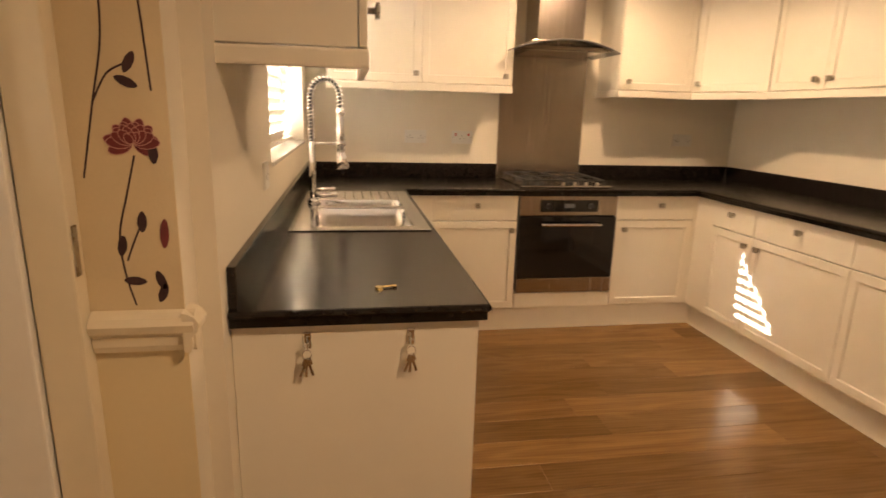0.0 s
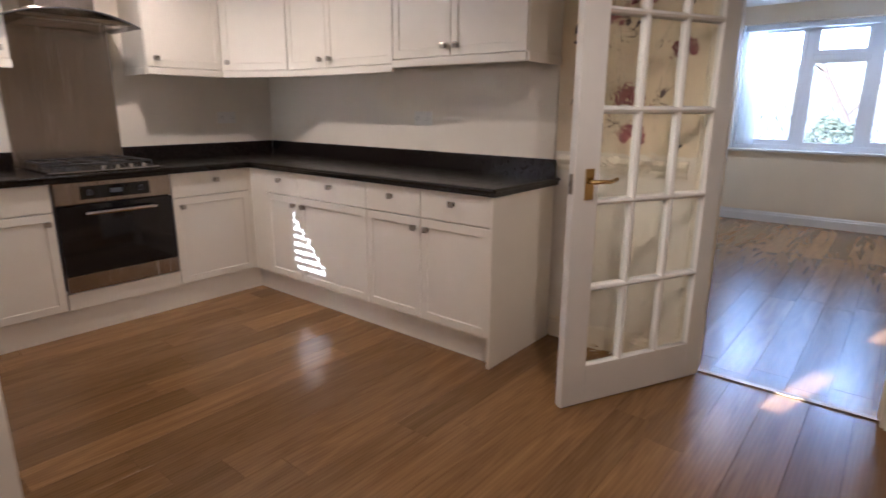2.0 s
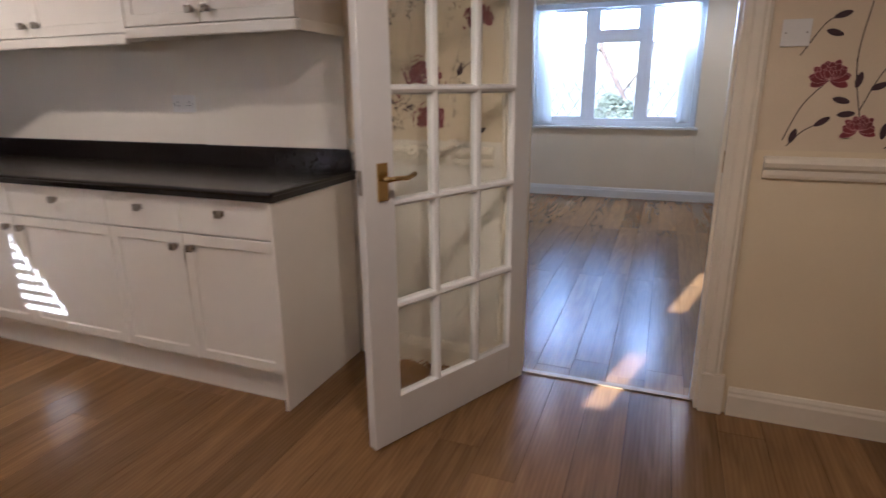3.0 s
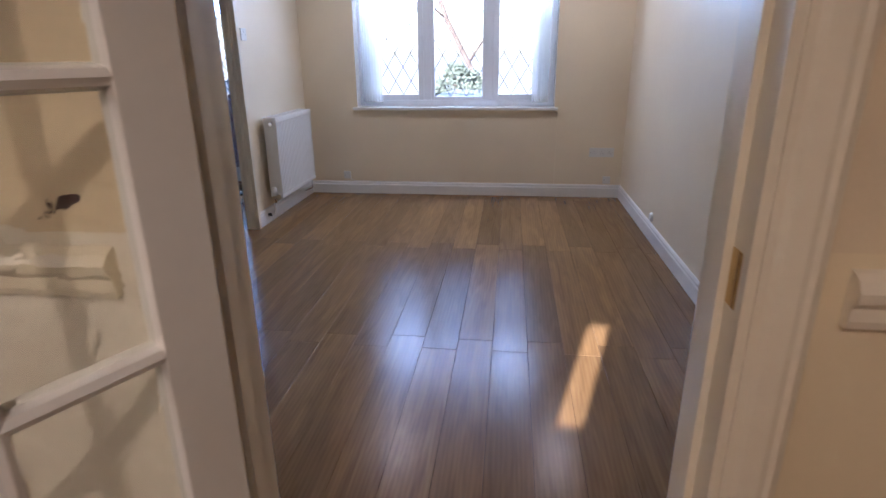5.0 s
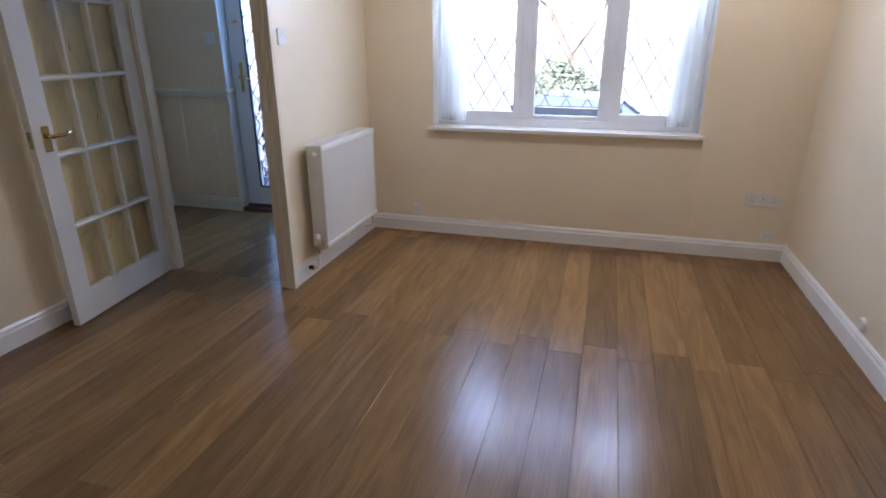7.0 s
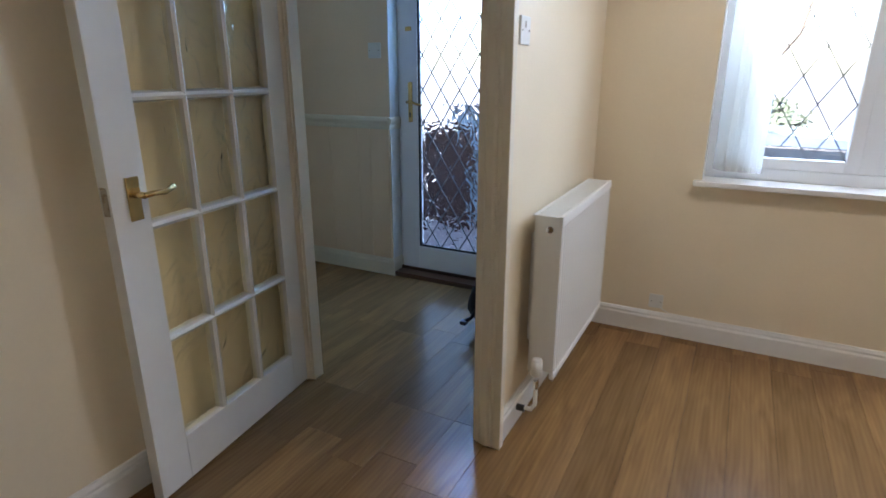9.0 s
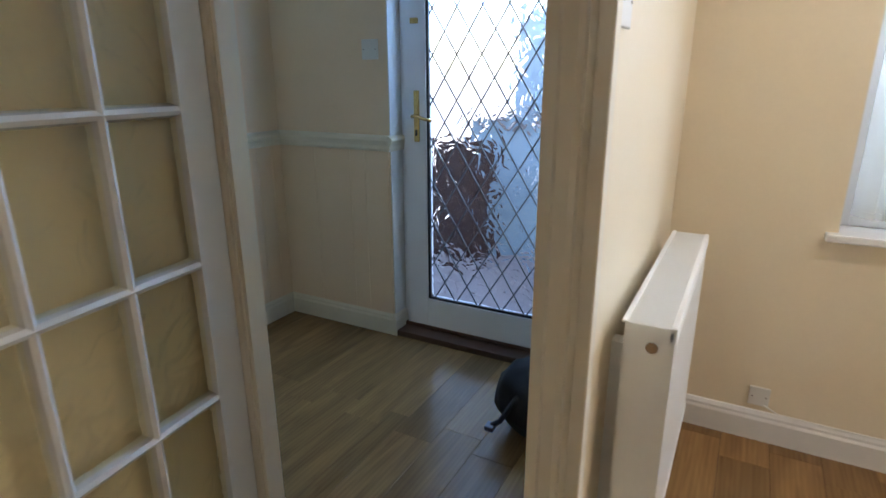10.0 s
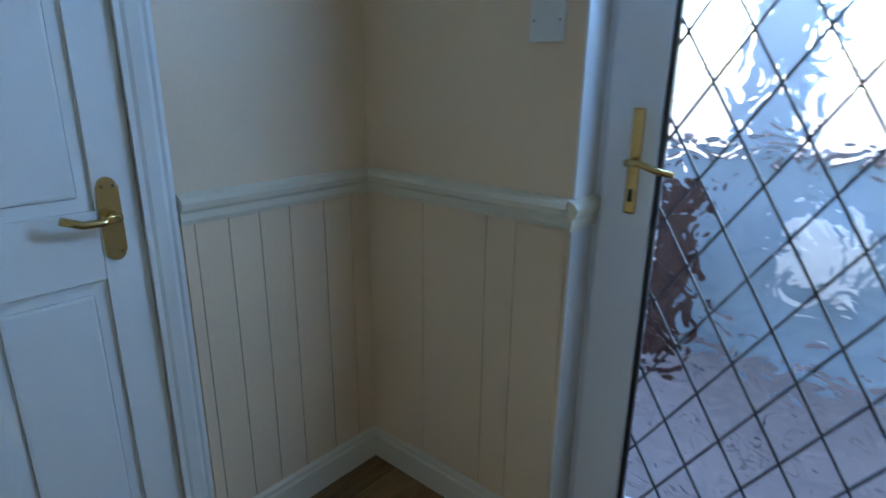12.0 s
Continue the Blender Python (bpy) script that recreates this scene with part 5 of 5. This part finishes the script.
radiator((7.45, 1.953, 0), 0.60, 0.16, 0.62, "white panel radiator on hall wall", 16, (0, 1, 0), -0.10)
socket((6.30, 1.87, 1.455), (0, -1, 0), 0.086, "white light switch on partition wall", "switch", rockers=(0.0,))
socket((7.46, -0.955, 0.425), (-1, 0, 0), 0.225, "white triple socket plate low on wall", rockers=(-0.03, 0.03), slots=(-0.07, 0.0, 0.07))
socket((7.46, -1.02, 0.165), (-1, 0, 0), 0.07, "small white telephone socket above skirting", h=0.07)
socket((7.46, 1.49, 0.18), (-1, 0, 0), 0.07, "small white aerial socket above skirting", h=0.075)
s = socket((4.18, -1.15, 0.47), (0, 1, 0), 0.146, "white double socket with a plug in it", rockers=(-0.012, 0.012), slots=(-0.038,))
part("plug", box(B(), 0.015, 0.062, -0.045, -0.009, -0.035, 0.015, bevel=0.008), PLASTIC, s)
c = thing("door_stop", (6.18, -1.15, 0.165), "small round white cap on wall", "cap")
part("cap", tube(B(), (0, 0, 0), (0, 0.018, 0), 0.036, 0.030, 20), PLASTIC, c)
socket((7.58, 3.30, 1.463), (-1, 0, 0), 0.092, "white fused switch plate in hall", "switch", rockers=(0.0,), h=0.092)
cb = thing("aerial_cable", (7.44, 1.0, 0.125), "thin white cable along skirting top", "cable")
under(part("cable", hose(B(), [(7.448, 1.47, 0.15), (7.448, 1.42, 0.126), (7.449, 1.2, 0.123), (7.449, 0.9, 0.122), (7.449, 0.6, 0.123)], 0.0028, 6), PLASTIC), cb)
wc = thing("wall_cable", (7.45, -0.53, 0.1), "thin painted-over cable running down from window sill", "cable")
under(part("cable", hose(B(), [(7.458, -0.53, 0.81), (7.458, -0.531, 0.5), (7.458, -0.529, 0.12)], 0.0025, 6), CREAM_WALL), wc)
kh = thing("key_fob_hook", (7.58, 2.085, 1.395), "small metal hook with black fob", "hook")
bm = box(B(), -0.003, 0.0, -0.008, 0.008, 0.02, 0.056, bevel=0.0012)
hose(bm, [(-0.003, 0, 0.034), (-0.010, 0, 0.026), (-0.012, 0, 0.018)], 0.002, 6)
part("hook", bm, PEWTER, kh)
part("fob", box(B(), -0.013, -0.004, -0.011, 0.011, -0.047, 0.018, bevel=0.004), BLACK_PLASTIC, kh)
# panelling grooves of the hall dado
gr = thing("dado_boarding", (7.2, 3.9, 0.5), "cream boarding with fine vertical joints", "panelling", kind="structure")
x = 6.967
i = 0
for wd in (0.033, 0.09, 0.09, 0.095, 0.12, 0.105, 0.075):
    b = box(B(), x, x + wd - 0.0022, 3.923, 3.931, 0.119, 0.985, bevel=0.0008)
    under(part("board", b, HALL_PAINT), gr)
    x += wd
y = 3.924
for wd in (0.24, 0.234, 0.094, 0.146):
    b = box(B(), 7.573, 7.581, y - wd + 0.0022, y, 0.119, 0.985, bevel=0.0008)
    under(part("board", b, HALL_PAINT), gr)
    y -= wd

# black bag on the hall floor
bg = thing("bag", (7.10, 2.22, 0), "soft black fabric bag slumped on hall floor", "bag")
bm = B()
bmesh.ops.create_icosphere(bm, subdivisions=4, radius=1.0)
for v in bm.verts:
    n = 0.10 * noise.noise(v.co * 2.3) + 0.04 * noise.noise(v.co * 6.0)
    sq = max(abs(v.co.x), abs(v.co.y)) ** 0.35
    v.co = Vector((v.co.x * 0.15 * (1 + n), v.co.y * 0.18 * (1 + n), 0.155 + v.co.z * 0.16 * (1 + n)))
    v.co.z = max(v.co.z, 0.003)
part("body", bm, FABRIC, bg, smooth=True)
part("strap", hose(B(), [(-0.10, 0.02, 0.25), (-0.14, 0.06, 0.20), (-0.17, 0.10, 0.12), (-0.18, 0.13, 0.10)], 0.010, 8), FABRIC, bg, smooth=True)
part("buckle", box(B(), -0.205, -0.165, 0.115, 0.15, 0.085, 0.105, bevel=0.004), BLACK_PLASTIC, bg)
part("handle", hose(B(), [(-0.05, 0.0, 0.30), (-0.03, 0.0, 0.35), (0.03, 0.0, 0.355), (0.06, 0.0, 0.30)], 0.009, 8), FABRIC, bg, smooth=True)

# ---- outdoors ----
bm = B()
xs = [-60, -3, 7.66, 9.6, 11.0, 13, 18, 30, 90, 400]
zs = [-0.3, -0.3, -0.12, -0.12, -0.45, -0.75, -0.8, -0.8, -0.6, 0.0]
ys = [-400, -60, -8, 0, 2.0, 4.0, 12, 60, 400]
grid = [[bm.verts.new((x, y, z)) for y in ys] for x, z in zip(xs, zs)]
for i in range(len(xs) - 1):
    for j in range(len(ys) - 1):
        bm.faces.new((grid[i][j], grid[i + 1][j], grid[i + 1][j + 1], grid[i][j + 1]))
tagged(part("ground", bm, TARMAC), "grey tarmac ground outside", "ground", kind="structure")
pv = thing("path", (8.6, 2.9, -0.12), "pale pink paving slabs outside front door", "paving", kind="structure")
for i in range(4):
    for j in range(5):
        under(part("slab", box(B(), 7.74 + i * 0.46, 8.19 + i * 0.46, 1.5 + j * 0.46, 1.955 + j * 0.46, -0.125, -0.085, bevel=0.006), PAVING), pv)
fe = thing("fence", (9.3, 3.9, -0.12), "dark brown timber fence beside the path", "fence")
for i in range(5):
    under(part("board", box(B(), 9.2, 9.222, 3.36 + i * 0.125, 3.479 + i * 0.125, -0.12, 0.86, bevel=0.004), BROWN), fe)
under(part("rail", box(B(), 9.223, 9.263, 3.36, 3.98, 0.66, 0.73), BROWN), fe)
lw = thing("garden_wall", (9.6, 2.2, -0.12), "low pale rendered garden wall", "wall")
under(part("wall_face", box(B(), 9.5, 9.62, 2.05, 3.70, -0.13, 0.99, bevel=0.008), RENDERED), lw)
under(part("coping", box(B(), 9.46, 9.66, 2.03, 3.72, 0.99, 1.03, bevel=0.01), PAVING), lw)


gp = thing("gate_pillar", (9.8, 3.24, -0.12), "tall pale rendered gate pillar", "pillar")
under(part("shaft", box(B(), 9.68, 9.98, 3.09, 3.38, -0.13, 2.15, bevel=0.012), RENDERED), gp)
under(part("cap", box(B(), 9.64, 10.02, 3.05, 3.42, 2.15, 2.22, bevel=0.02), RENDERED), gp)
# Made-up white box in place of a blurred bright spot seen through the glass.
mb = thing("bright_spot_box", (9.5, 2.85, 0.38), "white box standing in for a bright spot outdoors", "meter box")
under(part("body", box(B(), 9.38, 9.499, 2.68, 3.02, 0.38, 0.72, bevel=0.012), SPOT_WHITE), mb)
under(part("door", box(B(), 9.372, 9.381, 2.70, 3.00, 0.40, 0.70, bevel=0.004), SPOT_WHITE), mb)


def car(m, label):
    c = thing("parked_car", m, label, "car")
    side = [(-2.0, 0.28), (-2.05, 0.62), (-1.95, 0.82), (-1.35, 0.90), (-0.70, 1.36), (0.55, 1.42), (1.35, 1.02), (1.95, 0.92), (2.06, 0.55), (2.0, 0.28)]
    bm = B()
    rings = []
    for y, k in ((-0.85, 0.0), (-0.74, 1.0), (0.74, 1.0), (0.85, 0.0)):
        rings.append([bm.verts.new((x, y * (0.86 if z > 1.2 else 1.0), z)) for x, z in side])
    for a, b in zip(rings, rings[1:]):
        for i in range(len(side)):
            bm.faces.new((a[i], a[(i + 1) % len(side)], b[(i + 1) % len(side)], b[i]))
    bm.faces.new(rings[0][::-1])
    bm.faces.new(rings[-1])
    bmesh.ops.recalc_face_normals(bm, faces=bm.faces)
    bmesh.ops.bevel(bm, geom=list(bm.edges), offset=0.04, segments=2, affect="EDGES")
    part("body", bm, CAR_PAINT, c, smooth=True)
    for sy in (-1, 1):
        part("side_window", box(B(), -0.75, 0.95, sy * 0.80, sy * 0.835, 0.96, 1.28, bevel=0.03), CAR_GLASS, c)
    m1 = Matrix.Translation((-1.02, 0, 1.15)) @ Matrix.Rotation(radians(-35), 4, "Y")
    part("windscreen", box(B(), -0.36, 0.36, -0.62, 0.62, -0.01, 0.03, bevel=0.01, m=m1), CAR_GLASS, c)
    for x in (-1.3, 1.3):
        for sy in (-1, 1):
            w = part("wheel", tube(B(), (x, sy * 0.70, 0.31), (x, sy * 0.875, 0.31), 0.31, seg=24), RUBBER, c)
            part("rim", tube(B(), (x, sy * 0.87, 0.31), (x, sy * 0.885, 0.31), 0.20, seg=18), POLISHED, w)
    for sy in (-0.6, 0.6):
        part("headlight", box(B(), -2.07, -2.0, sy - 0.16, sy + 0.16, 0.62, 0.74, bevel=0.02), PLASTIC, c)
    return c


car(Matrix.Translation((13.2, 0.55, -0.78)) @ Matrix.Rotation(radians(84), 4, "Z"), "pale parked car beyond the front garden")


def shrub(place, r, h, leaves, seed, label):
    rng = random.Random(seed)
    t = thing("shrub", place, label, "shrub")
    bm = B()
    for i in range(6):
        an = rng.uniform(0, 6.28)
        hose(bm, [(0, 0, 0), (0.2 * r * math.cos(an), 0.2 * r * math.sin(an), 0.4 * h), (0.6 * r * math.cos(an), 0.6 * r * math.sin(an), 0.8 * h)], 0.02, 5)
    part("branches", bm, BARK, t)
    bm = B()
    for i in range(leaves):
        an, el, rr = rng.uniform(0, 6.28), rng.uniform(-0.6, 1.57), rng.uniform(0.55, 1.0) ** 0.5
        c = Vector((r * rr * math.cos(an) * math.cos(el), r * rr * math.sin(an) * math.cos(el), 0.5 * h + 0.5 * h * rr * math.sin(el)))
        c *= 1 + 0.18 * noise.noise(c * 2.0)
        d = Vector((rng.gauss(0, 1), rng.gauss(0, 1), rng.gauss(0, 1))).normalized()
        s = d.orthogonal().normalized()
        k = rng.uniform(0.04, 0.08)
        bm.faces.new([bm.verts.new(c + d * k), bm.verts.new(c + s * k * 0.5), bm.verts.new(c - d * k), bm.verts.new(c - s * k * 0.5)])
    tagged(part("crown", bm, FOLIAGE, t), kind="stuff")
    return t


shrub((15.2, 1.0, -0.78), 0.8, 1.85, 2200, 11, "rounded green shrub across the drive")
shrub((9.0, 1.15, -0.12), 0.3, 0.55, 700, 12, "small green shrub by the garden wall")
tr = thing("bare_tree", (18.5, 1.2, -0.8), "leafless leaning tree trunk with few limbs", "tree")
part("trunk", hose(B(), [(0, -1.0, 0), (0, -0.3, 1.5), (0, 0.5, 3.0), (0.1, 1.1, 4.6)], 0.07, 10), BARK, tr, smooth=True)
for p in ([(0, -0.1, 1.9), (0.2, -0.8, 2.9), (0.3, -1.0, 4.0)], [(0, 0.5, 3.0), (-0.3, 1.3, 3.7), (-0.4, 1.9, 4.6)], [(0.05, 0.8, 3.7), (0.2, 0.3, 4.6), (0.2, -0.1, 5.3)]):
    part("limb", hose(B(), p, 0.03, 8), BARK, tr, smooth=True)


# ---- floor planks ----
rng = random.Random(4)
PW, PL = 0.1645, 1.44
lengths = {}


def plank_mesh(length, width):
    key = (round(length, 3), round(width, 3))
    if key not in lengths:
        bm = box(B(), 0.0004, key[0] - 0.0007, 0.0007, key[1] - 0.0007, -0.009, 0.0, bevel=0.0014)
        me = bpy.data.meshes.new("plank")
        bm.to_mesh(me)
        bm.free()
        me.materials.append(PLANKS)
        lengths[key] = me
    return lengths[key]


def lay(x0, x1, y0, y1, joint=None, first=PW):
    """Rows of planks along x; end joints fall near x = joint, row by row in turn, or at random."""
    y = y0
    row = 0
    while y < y1 - 0.01:
        w = min(first if row == 0 else PW, y1 - y)
        if joint is None:
            x = x0 - PL * rng.random()
        else:
            x = joint + (0.052 if row % 2 else -0.052) + rng.uniform(-0.008, 0.008)
            x -= PL * math.ceil((x - x0) / PL)
        while x < x1 - 0.02:
            a, b = max(x, x0), min(x + PL, x1)
            if b - a > 0.02:
                o = new("plank", plank_mesh(b - a, w))
                o.location = (a, y, 0.0)
                o.parent = floor
            x += PL
        y += w
        row += 1


lay(-0.9, 2.842, -2.3, 3.79)
lay(2.873, 7.46, -1.15, 1.9065, 4.452, 0.113)
lay(2.873, 6.24, 1.9065, 2.845, 4.452)
lay(6.24, 7.60, 1.9065, 2.82, 6.9)
lay(5.9, 7.60, 2.82, 3.93, 6.9)
